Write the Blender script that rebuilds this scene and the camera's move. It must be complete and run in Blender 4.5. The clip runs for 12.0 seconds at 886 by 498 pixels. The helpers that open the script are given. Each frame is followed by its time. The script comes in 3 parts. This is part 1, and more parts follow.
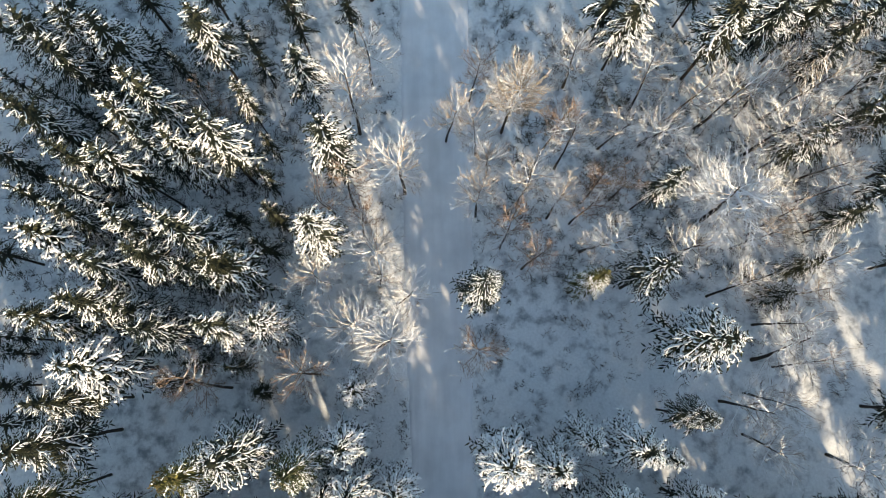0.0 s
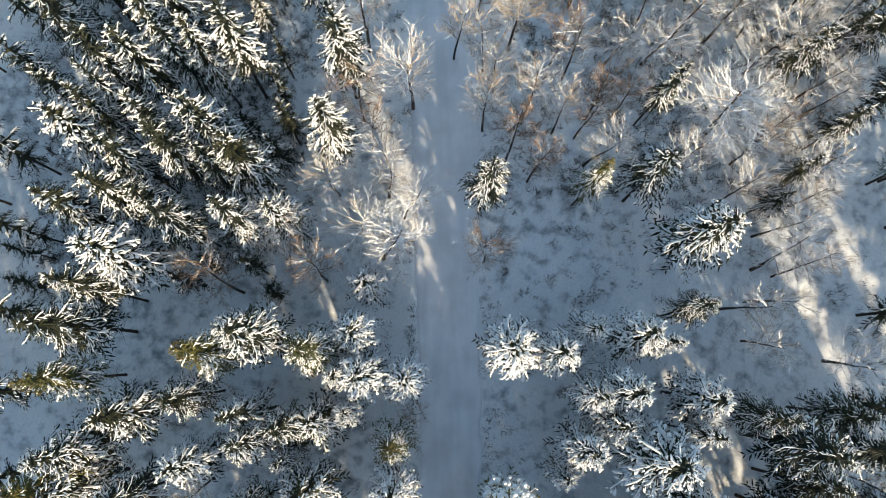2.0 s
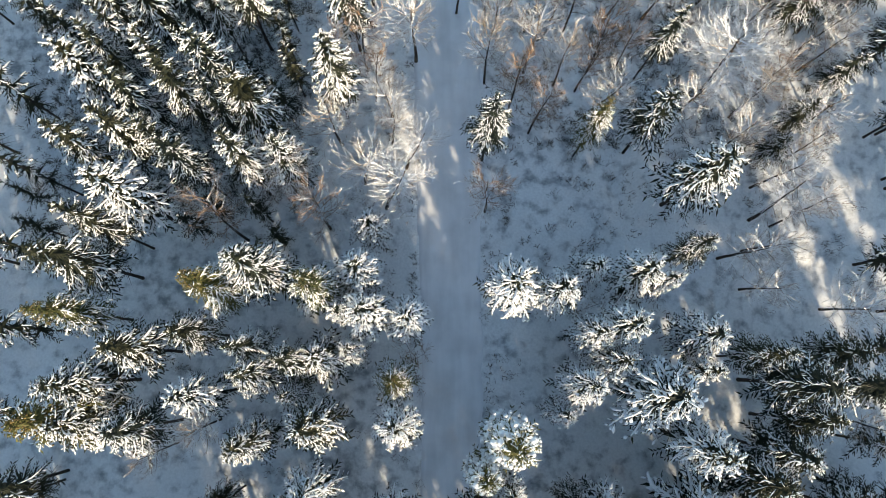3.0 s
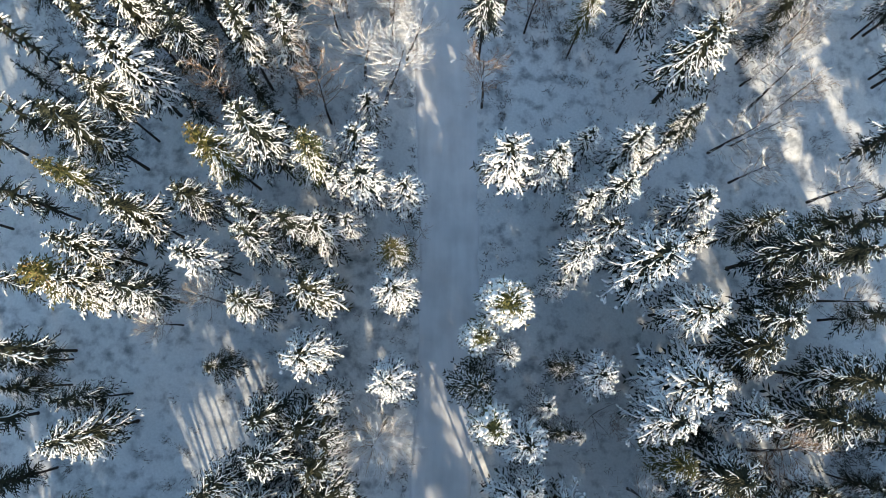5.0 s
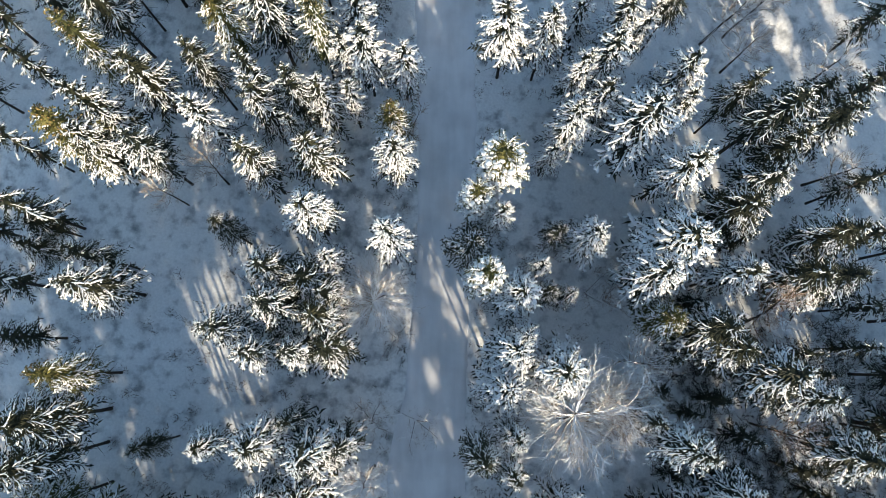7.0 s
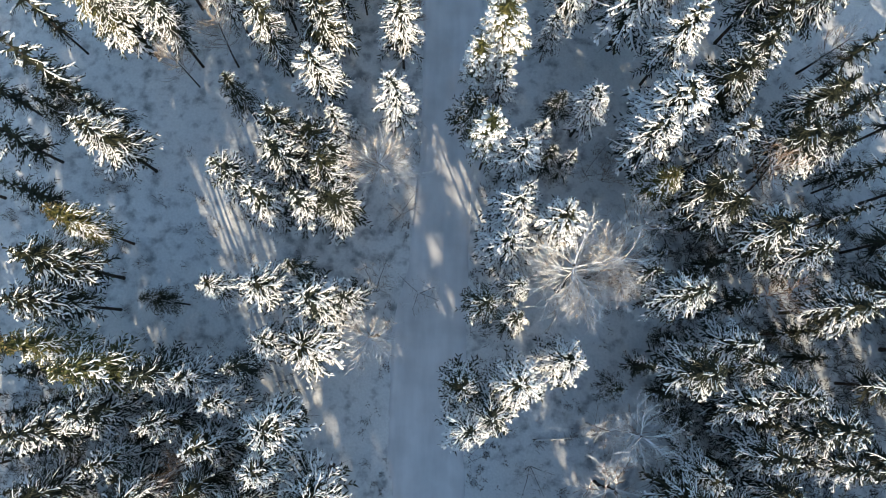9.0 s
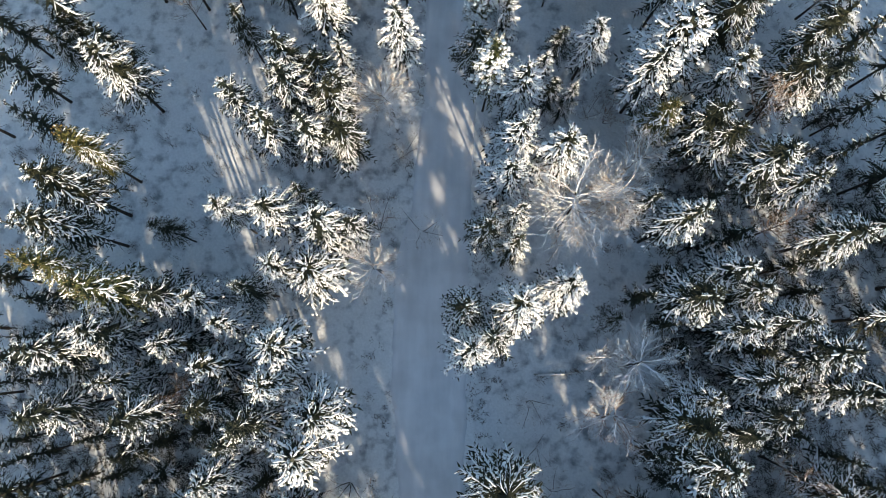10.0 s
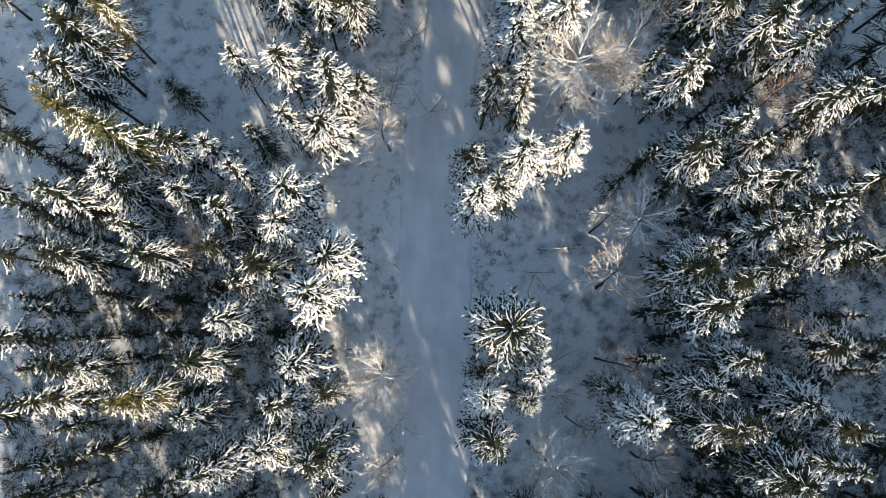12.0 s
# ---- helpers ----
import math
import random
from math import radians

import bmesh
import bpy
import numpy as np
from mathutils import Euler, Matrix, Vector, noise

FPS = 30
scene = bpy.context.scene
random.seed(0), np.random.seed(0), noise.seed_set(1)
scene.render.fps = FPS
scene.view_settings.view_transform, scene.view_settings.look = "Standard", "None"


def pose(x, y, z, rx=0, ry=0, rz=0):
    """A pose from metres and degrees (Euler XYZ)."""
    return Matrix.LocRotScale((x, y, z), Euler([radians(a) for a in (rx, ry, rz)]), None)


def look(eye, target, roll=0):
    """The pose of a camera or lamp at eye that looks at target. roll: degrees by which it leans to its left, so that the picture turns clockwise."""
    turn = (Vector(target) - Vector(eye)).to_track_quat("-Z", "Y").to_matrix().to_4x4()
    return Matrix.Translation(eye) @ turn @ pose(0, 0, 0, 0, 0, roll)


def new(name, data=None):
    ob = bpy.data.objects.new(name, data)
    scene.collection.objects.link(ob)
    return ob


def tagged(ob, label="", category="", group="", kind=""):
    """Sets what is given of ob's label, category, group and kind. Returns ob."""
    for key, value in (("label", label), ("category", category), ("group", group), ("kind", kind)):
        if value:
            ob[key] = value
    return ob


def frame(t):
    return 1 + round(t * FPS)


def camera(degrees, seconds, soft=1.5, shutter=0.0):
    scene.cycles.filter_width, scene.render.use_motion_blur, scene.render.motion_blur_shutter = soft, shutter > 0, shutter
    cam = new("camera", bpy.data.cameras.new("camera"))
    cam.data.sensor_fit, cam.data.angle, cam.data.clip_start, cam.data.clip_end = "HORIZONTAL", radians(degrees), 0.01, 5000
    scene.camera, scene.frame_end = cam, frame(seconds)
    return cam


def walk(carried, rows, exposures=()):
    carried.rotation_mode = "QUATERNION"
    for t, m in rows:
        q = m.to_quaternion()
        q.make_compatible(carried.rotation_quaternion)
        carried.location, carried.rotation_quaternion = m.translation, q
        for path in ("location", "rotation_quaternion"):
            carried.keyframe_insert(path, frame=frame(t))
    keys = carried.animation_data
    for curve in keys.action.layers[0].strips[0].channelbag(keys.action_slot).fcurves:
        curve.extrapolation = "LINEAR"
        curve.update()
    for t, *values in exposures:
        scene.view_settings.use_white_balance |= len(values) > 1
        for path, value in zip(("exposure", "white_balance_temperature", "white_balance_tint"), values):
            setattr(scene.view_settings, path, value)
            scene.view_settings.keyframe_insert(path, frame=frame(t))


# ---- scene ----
# ---------- camera: a drone gliding south along the forest road, looking almost straight down ----------
cam = camera(65.5, 12.0, soft=0.8)
ROWS = [
    (0, 2.984, -0.82, 47.581, 9.831, -0.655, -0.905),
    (0.5, 2.844, -2.215, 47.616, 9.746, -0.655, -0.849),
    (1, 2.701, -3.628, 47.651, 9.66, -0.655, -0.76),
    (1.5, 2.569, -5.26, 47.685, 9.574, -0.655, -0.653),
    (2, 2.454, -6.886, 47.72, 9.488, -0.655, -0.543),
    (2.5, 2.355, -8.656, 47.755, 9.402, -0.655, -0.458),
    (3, 2.306, -10.385, 47.79, 9.316, -0.655, -0.352),
    (5, 2.478, -17.873, 47.93, 8.973, -0.655, -0.16),
    (5.5, 2.542, -19.913, 47.965, 8.887, -0.655, -0.169),
    (6, 2.587, -21.868, 48, 8.801, -0.655, -0.147),
    (6.5, 2.619, -24.006, 48.035, 8.715, -0.655, -0.067),
    (7, 2.626, -26.015, 48.07, 8.629, -0.655, 0.034),
    (9, 2.499, -34.429, 48.21, 8.286, -0.655, 0.502),
    (9.5, 2.437, -36.608, 48.245, 8.2, -0.655, 0.614),
    (10, 2.366, -38.663, 48.28, 8.114, -0.655, 0.709),
    (10.5, 2.295, -40.861, 48.315, 8.028, -0.655, 0.772),
    (11, 2.224, -42.969, 48.349, 7.942, -0.655, 0.786),
    (11.5, 2.138, -45.148, 48.384, 7.856, -0.655, 0.827),
    (12, 2.048, -47.217, 48.419, 7.771, -0.655, 0.818),
]
BALANCE = [(0, 1.12, 7000, 4), (2.5, 1.14, 6800, 3), (5, 1.14, 6450, 3), (9.5, 1.09, 6500, 4), (12, 1.09, 6750, 5)]
walk(cam, [(t, pose(x, y, z, tilt, lean, turn)) for t, x, y, z, tilt, lean, turn in ROWS], BALANCE)

# ---------- daylight: a low winter sun from the south-south-east under a clear sky ----------
SUN_UP, SUN_TURN = 15.2, 158.0
world = bpy.data.worlds.new("winter_sky")
scene.world = world
world.use_nodes = True
wn = world.node_tree.nodes
sky = wn.new("ShaderNodeTexSky")
sky.sky_type, sky.sun_disc = "NISHITA", False
sky.sun_elevation, sky.sun_rotation = radians(SUN_UP), radians(SUN_TURN)
world.node_tree.links.new(sky.outputs["Color"], wn["Background"].inputs["Color"])
sky.ozone_density = 1.55
wn["Background"].inputs["Strength"].default_value = 0.15
to_sun = Vector((math.sin(radians(SUN_TURN)) * math.cos(radians(SUN_UP)), math.cos(radians(SUN_TURN)) * math.cos(radians(SUN_UP)), math.sin(radians(SUN_UP))))
sun = new("sun", bpy.data.lights.new("sun", "SUN"))
sun.data.energy, sun.data.angle, sun.data.color = 4.8, radians(0.55), (1.0, 0.81, 0.62)
sun.matrix_world = look(to_sun * 200, (0, 0, 0))


# ---------- materials ----------
def material(name, rough=0.7):
    m = bpy.data.materials.new(name)
    m.use_nodes = True
    n, l = m.node_tree.nodes, m.node_tree.links
    b = n["Principled BSDF"]
    b.inputs["Roughness"].default_value = rough
    return m, n, l, b


def noise_node(n, l, scale, detail=3.0, coord="Object", rough=0.5):
    c = n.new("ShaderNodeTexCoord")
    t = n.new("ShaderNodeTexNoise")
    t.inputs["Scale"].default_value, t.inputs["Detail"].default_value, t.inputs["Roughness"].default_value = scale, detail, rough
    l.new(c.outputs[coord], t.inputs["Vector"])
    return t


def ramp(n, l, source, stops):
    r = n.new("ShaderNodeValToRGB")
    while len(r.color_ramp.elements) < len(stops):
        r.color_ramp.elements.new(0.5)
    for e, (at, colour) in zip(r.color_ramp.elements, stops):
        e.position, e.color = at, (*colour, 1)
    l.new(source, r.inputs["Fac"])
    return r


def mixed(n, l, factor, a, b):
    x = n.new("ShaderNodeMix")
    x.data_type = "RGBA"
    for socket, value in ((x.inputs[0], factor), (x.inputs[6], a), (x.inputs[7], b)):
        if isinstance(value, (int, float)):
            socket.default_value = value
        elif isinstance(value, tuple):
            socket.default_value = (*value, 1)
        else:
            l.new(value, socket)
    return x.outputs[2]


def bumped(n, l, b, source, strength, distance):
    u = n.new("ShaderNodeBump")
    u.inputs["Strength"].default_value, u.inputs["Distance"].default_value = strength, distance
    l.new(source, u.inputs["Height"])
    l.new(u.outputs["Normal"], b.inputs["Normal"])


def snow_material(name, bright, scale, relief):
    m, n, l, b = material(name, 0.65)
    fine, broad = noise_node(n, l, scale * 6, 4), noise_node(n, l, scale, 3)
    r = ramp(n, l, broad.outputs["Fac"], [(0.3, tuple(v * 0.93 for v in bright)), (0.7, bright)])
    l.new(r.outputs["Color"], b.inputs["Base Color"])
    bumped(n, l, b, fine.outputs["Fac"], 0.5, relief)
    b.inputs["Specular IOR Level"].default_value = 0.25
    return m


def needle_material(name, dark, light):
    m, n, l, b = material(name, 0.6)
    t = noise_node(n, l, 3.0, 3)
    info = n.new("ShaderNodeObjectInfo")
    r = ramp(n, l, t.outputs["Fac"], [(0.3, dark), (0.72, light)])
    tint = mixed(n, l, info.outputs["Random"], (0.75, 0.85, 0.9), (1.15, 1.05, 0.8))
    x = n.new("ShaderNodeMix")
    x.data_type, x.blend_type = "RGBA", "MULTIPLY"
    x.inputs[0].default_value = 1
    l.new(r.outputs["Color"], x.inputs[6])
    l.new(tint, x.inputs[7])
    l.new(x.outputs[2], b.inputs["Base Color"])
    b.inputs["Specular IOR Level"].default_value = 0.12
    return m


def bark_material(name, dark, light, frost=0.0):
    """Bark with, where frost is given, rime and snow lying on what faces up."""
    m, n, l, b = material(name, 0.85)
    t = noise_node(n, l, 5.0, 5)
    r = ramp(n, l, t.outputs["Fac"], [(0.3, dark), (0.7, light)])
    colour = r.outputs["Color"]
    if frost:
        g = n.new("ShaderNodeNewGeometry")
        s = n.new("ShaderNodeSeparateXYZ")
        l.new(g.outputs["Normal"], s.inputs["Vector"])
        patch = noise_node(n, l, 2.2, 4)
        add = n.new("ShaderNodeMath")
        l.new(s.outputs["Z"], add.inputs[0])
        l.new(patch.outputs["Fac"], add.inputs[1])
        fit = n.new("ShaderNodeMapRange")
        fit.inputs["From Min"].default_value, fit.inputs["From Max"].default_value = 1.15 - frost, 1.5 - frost
        l.new(add.outputs[0], fit.inputs["Value"])
        colour = mixed(n, l, fit.outputs["Result"], colour, (0.84, 0.85, 0.86))
    l.new(colour, b.inputs["Base Color"])
    bumped(n, l, b, t.outputs["Fac"], 0.6, 0.02)
    b.inputs["Specular IOR Level"].default_value = 0.12
    return m


def ground_material():
    m, n, l, b = material("snow_ground", 0.7)
    broad, mid, fine = noise_node(n, l, 0.085, 4), noise_node(n, l, 1.05, 5, rough=0.55), noise_node(n, l, 6.0, 4)
    a = ramp(n, l, fine.outputs["Fac"], [(0.3, (0.72, 0.735, 0.74)), (0.7, (0.83, 0.845, 0.85))])
    lie = n.new("ShaderNodeMath")
    lie.operation = "MULTIPLY_ADD"
    lie.inputs[1].default_value = 0.55
    l.new(broad.outputs["Fac"], lie.inputs[0])
    l.new(mid.outputs["Fac"], lie.inputs[2])
    thin = n.new("ShaderNodeMapRange")
    thin.interpolation_type = "SMOOTHSTEP"
    thin.inputs["From Min"].default_value, thin.inputs["From Max"].default_value = 0.48, 0.82
    l.new(lie.outputs[0], thin.inputs["Value"])
    l.new(mixed(n, l, thin.outputs["Result"], (0.25, 0.27, 0.29), a.outputs["Color"]), b.inputs["Base Color"])
    both = n.new("ShaderNodeMath")
    both.operation = "MULTIPLY_ADD"
    both.inputs[1].default_value = 0.25
    l.new(fine.outputs["Fac"], both.inputs[0])
    l.new(mid.outputs["Fac"], both.inputs[2])
    bumped(n, l, b, both.outputs[0], 0.7, 0.12)
    b.inputs["Specular IOR Level"].default_value = 0.25
    return m


def road_material():
    m, n, l, b = material("packed_snow", 0.6)
    c = n.new("ShaderNodeTexCoord")
    p = n.new("ShaderNodeMapping")
    p.inputs["Scale"].default_value = (1.0, 0.14, 1.0)
    l.new(c.outputs["Object"], p.inputs["Vector"])
    streak = n.new("ShaderNodeTexNoise")
    streak.inputs["Scale"].default_value, streak.inputs["Detail"].default_value = 1.3, 5
    l.new(p.outputs["Vector"], streak.inputs["Vector"])
    patch = noise_node(n, l, 0.5, 4)
    a = ramp(n, l, streak.outputs["Fac"], [(0.25, (0.7, 0.71, 0.73)), (0.7, (0.83, 0.84, 0.86))])
    d = ramp(n, l, patch.outputs["Fac"], [(0.3, (0.84, 0.84, 0.84)), (0.6, (1, 1, 1))])
    x = n.new("ShaderNodeMix")
    x.data_type, x.blend_type = "RGBA", "MULTIPLY"
    x.inputs[0].default_value = 1
    l.new(a.outputs["Color"], x.inputs[6])
    l.new(d.outputs["Color"], x.inputs[7])
    l.new(x.outputs[2], b.inputs["Base Color"])
    bumped(n, l, b, streak.outputs["Fac"], 0.35, 0.04)
    return m


SNOW = snow_material("bough_snow", (0.83, 0.835, 0.84), 2.5, 0.03)
NEEDLES = needle_material("spruce_needles", (0.01, 0.014, 0.013), (0.045, 0.048, 0.03))
GOLDEN = needle_material("golden_needles", (0.028, 0.033, 0.014), (0.14, 0.135, 0.055))
CONES = needle_material("cones", (0.085, 0.066, 0.034), (0.2, 0.155, 0.08))
BARK = bark_material("spruce_bark", (0.022, 0.018, 0.016), (0.07, 0.058, 0.05))
BIRCH = bark_material("rimed_bark", (0.12, 0.098, 0.08), (0.34, 0.285, 0.23), 0.3)
RUSSET = bark_material("russet_bark", (0.13, 0.085, 0.055), (0.33, 0.22, 0.15), 0.14)
BEIGE = bark_material("beige_twigs", (0.2, 0.16, 0.12), (0.42, 0.345, 0.26), 0.25)
SCRUB = bark_material("scrub_twigs", (0.04, 0.032, 0.026), (0.13, 0.1, 0.07), 0.1)
HEATH_SHADE = bark_material("heath_shade_leaves", (0.02, 0.023, 0.02), (0.07, 0.063, 0.05))
GROUND, ROAD = ground_material(), road_material()


# ---------- mesh helpers ----------
class Shape:
    """Grows one mesh: points and faces, added stroke by stroke."""

    def __init__(self):
        self.v, self.f = [], []

    def spike(self, a, b, w, sides=3, turn=0.0):
        """A tapering twig from a to the point b, w thick at a."""
        d = (b - a).normalized()
        u = d.orthogonal().normalized()
        s, k = d.cross(u), len(self.v)
        for i in range(sides):
            t = turn + 2 * math.pi * i / sides
            self.v.append(a + (u * math.cos(t) + s * math.sin(t)) * w)
        self.v.append(b)
        self.f += [(k + i, k + (i + 1) % sides, k + sides) for i in range(sides)]

    def tube(self, path, widths, sides=6, closed=True):
        """A tapering tube along the points of path."""
        k = len(self.v)
        for j, (p, w) in enumerate(zip(path, widths)):
            d = (path[min(j + 1, len(path) - 1)] - path[max(j - 1, 0)]).normalized()
            u = d.cross(Vector((0.31, 0.95, 0.05))).normalized()
            s = d.cross(u)
            self.v += [p + (u * math.cos(2 * math.pi * i / sides) + s * math.sin(2 * math.pi * i / sides)) * w for i in range(sides)]
        for j in range(len(path) - 1):
            for i in range(sides):
                a, b = k + j * sides + i, k + j * sides + (i + 1) % sides
                self.f.append((a, b, b + sides, a + sides))
        if closed:
            self.v.append(path[-1])
            e, last = len(self.v) - 1, k + (len(path) - 1) * sides
            self.f += [(last + i, last + (i + 1) % sides, e) for i in range(sides)]

    def ridge(self, path, widths, lift):
        """A ridge of snow along path: flat below, crested above, pinched at both ends."""
        k = len(self.v)
        for j, (p, w) in enumerate(zip(path, widths)):
            d = path[min(j + 1, len(path) - 1)] - path[max(j - 1, 0)]
            side = Vector((-d.y, d.x, 0)).normalized()
            self.v += [p - side * w + Vector((0, 0, -0.25 * w)), p + Vector((0, 0, lift * w + 0.03)), p + side * w + Vector((0, 0, -0.25 * w))]
        n = len(path)
        for j in range(n - 1):
            for a in (k + 3 * j, k + 3 * j + 1):
                self.f.append((a, a + 1, a + 4, a + 3))
        self.f += [(k, k + 2, k + 1), (k + 3 * n - 3, k + 3 * n - 2, k + 3 * n - 1)]

    def spray(self, a, b, w):
        """A slim spray of needles from a to b, folded along its middle and hanging at both sides."""
        d, k = b - a, len(self.v)
        side = Vector((-d.y, d.x, 0)).normalized() * w
        mid = a + d * 0.4 - Vector((0, 0, w * 0.8))
        self.v += [a, mid - side, b, mid + side]
        self.f += [(k, k + 1, k + 2), (k, k + 2, k + 3)]

    def clump(self, a, b, w, rnd):
        """A small pad of snow from a to b, widest past its middle."""
        d, k = b - a, len(self.v)
        side = Vector((-d.y, d.x, 0)).normalized() * w
        at = a.lerp(b, rnd.uniform(0.4, 0.8))
        low = Vector((0, 0, -0.3 * w))
        self.v += [a + low, at - side * rnd.uniform(0.7, 1.3) + low, at + side * rnd.uniform(0.7, 1.3) + low, at + Vector((0, 0, 1.1 * w)), b + low]
        self.f += [(k, k + 1, k + 3), (k + 2, k, k + 3), (k + 1, k + 4, k + 3), (k + 4, k + 2, k + 3)]

    def lump(self, c, rx, ry, rz, rnd):
        """A rounded lump of snow."""
        k, n = len(self.v), 7
        for z, r in ((-0.5, 0.75), (0.1, 1.0), (0.7, 0.62)):
            for i in range(n):
                t, q = 2 * math.pi * i / n, r * rnd.uniform(0.8, 1.2)
                self.v.append(c + Vector((math.cos(t) * rx * q, math.sin(t) * ry * q, z * rz)))
        self.v.append(c + Vector((0, 0, rz)))
        for j in range(2):
            for i in range(n):
                a, b = k + j * n + i, k + j * n + (i + 1) % n
                self.f.append((a, b, b + n, a + n))
        self.f += [(k + 2 * n + i, k + 2 * n + (i + 1) % n, k + 3 * n) for i in range(n)]

    def mesh(self, name, mat, smooth=False, other=None, other_mat=None):
        """The mesh; other is a second shape, of a material of its own, that is joined to it."""
        me = bpy.data.meshes.new(name)
        k, own = len(self.v), len(self.f)
        vs, fs = [tuple(p) for p in self.v], list(self.f)
        me.materials.append(mat)
        if other:
            vs += [tuple(p) for p in other.v]
            fs += [tuple(i + k for i in f) for f in other.f]
            me.materials.append(other_mat)
        me.from_pydata(vs, [], fs)
        if other:
            me.polygons.foreach_set("material_index", [0] * own + [1] * (len(fs) - own))
        if smooth:
            me.polygons.foreach_set("use_smooth", [True] * len(me.polygons))
        me.update()
        return me


# ---------- the road and the ground ----------
ROAD_KNOTS = [(130, 0.6, 5.7), (24, 0.8, 5.8), (7.5, 0.95, 5.65), (1, 1.15, 5.55), (-6, 1.35, 5.5), (-11, 1.5, 5.6), (-19, 1.4, 5.1), (-27, 0.8, 4.8), (-34, -0.5, 4.65), (-41, -0.5, 4.55), (-47, 0.0, 4.4), (-55, 0.05, 4.5), (-66, -1.2, 3.0), (-84, -7.0, -3.0), (-160, -44.0, -40.0)]


def road_edges(y):
    ks = ROAD_KNOTS
    for (ya, la, ra), (yb, lb, rb) in zip(ks, ks[1:]):
        if ya >= y >= yb:
            t = (ya - y) / (ya - yb)
            t = t * t * (3 - 2 * t) if ya - yb < 20 else t
            return la + (lb - la) * t, ra + (rb - ra) * t
    return (ks[0] if y > ks[0][0] else ks[-1])[1:]


def ground_height(x, y):
    left, right = road_edges(y)
    away = max(left - x, x - right, 0.0)
    soft = min(away / 3.0, 1.0)
    rise = 0.16 * noise.noise((x * 0.35, y * 0.35, 0)) + 0.3 * noise.noise((x * 0.07, y * 0.07, 5)) + 0.05 * noise.noise((x * 1.6, y * 1.6, 9))
    berm = 0.14 * math.exp(-((away - 0.45) / 0.35) ** 2) * (0.7 + 0.6 * noise.noise((x, y * 0.5, 3))) if away > 0 else 0.0
    return rise * soft * soft + berm - (0.12 if away == 0 else 0.0)


def spaced(lo, hi, step, far):
    """Even steps from lo to hi, and ever wider ones out to far on either side."""
    mid = np.arange(lo, hi + step / 2, step).tolist()
    out, gap, at = [], step, 0.0
    while at < far:
        gap *= 1.5
        at += gap
        out.append(at)
    return [lo - a for a in reversed(out)] + mid + [hi + a for a in out]


def build_ground():
    xs, ys = spaced(-32, 39, 0.4, 1800), spaced(-64, 30, 0.4, 1800)
    s = Shape()
    s.v = [Vector((x, y, ground_height(x, y))) for y in ys for x in xs]
    w = len(xs)
    s.f = [(j * w + i, j * w + i + 1, (j + 1) * w + i + 1, (j + 1) * w + i) for j in range(len(ys) - 1) for i in range(w - 1)]
    tagged(new("ground", s.mesh("ground", GROUND, True)), "snow-covered forest floor, uneven, with scrub showing through", "ground", kind="structure")


def build_road():
    s, across = Shape(), 25
    ys = spaced(-64, 30, 0.4, 95)
    for y in ys:
        left, right = road_edges(y)
        left, right = left - 0.15 + 0.22 * noise.noise((y * 0.4, 1, 0)) + 0.15 * noise.noise((y * 1.7, 2, 0)), right + 0.1 + 0.22 * noise.noise((y * 0.4, 7, 0)) + 0.15 * noise.noise((y * 1.7, 8, 0))
        for i in range(across):
            t = i / (across - 1)
            x = left + (right - left) * t
            rut = sum(math.exp(-(((t - c + 0.03 * math.sin(y * 0.21 + c * 9)) * 4.6) / 0.32) ** 2) for c in (0.3, 0.68))
            edge = 0.09 * math.exp(-((min(t, 1 - t)) / 0.06) ** 2)
            z = 0.02 + edge - 0.035 * rut * (0.6 + 0.8 * noise.noise((y * 0.2, 4, 4))) + 0.025 * noise.noise((x * 1.3, y * 0.5, 2)) + 0.012 * noise.noise((x * 5, y * 2, 2))
            if i in (0, across - 1):
                z = -0.1
            s.v.append(Vector((x, y, z)))
    s.f = [(j * across + i, j * across + i + 1, (j + 1) * across + i + 1, (j + 1) * across + i) for j in range(len(ys) - 1) for i in range(across - 1)]
    tagged(new("road", s.mesh("road", ROAD, True)), "narrow forest road of packed snow with faint wheel ruts", "road", kind="structure")


build_ground()
build_road()


# ---------- spruces ----------
TALL, WIDE = 12.0, 1.7


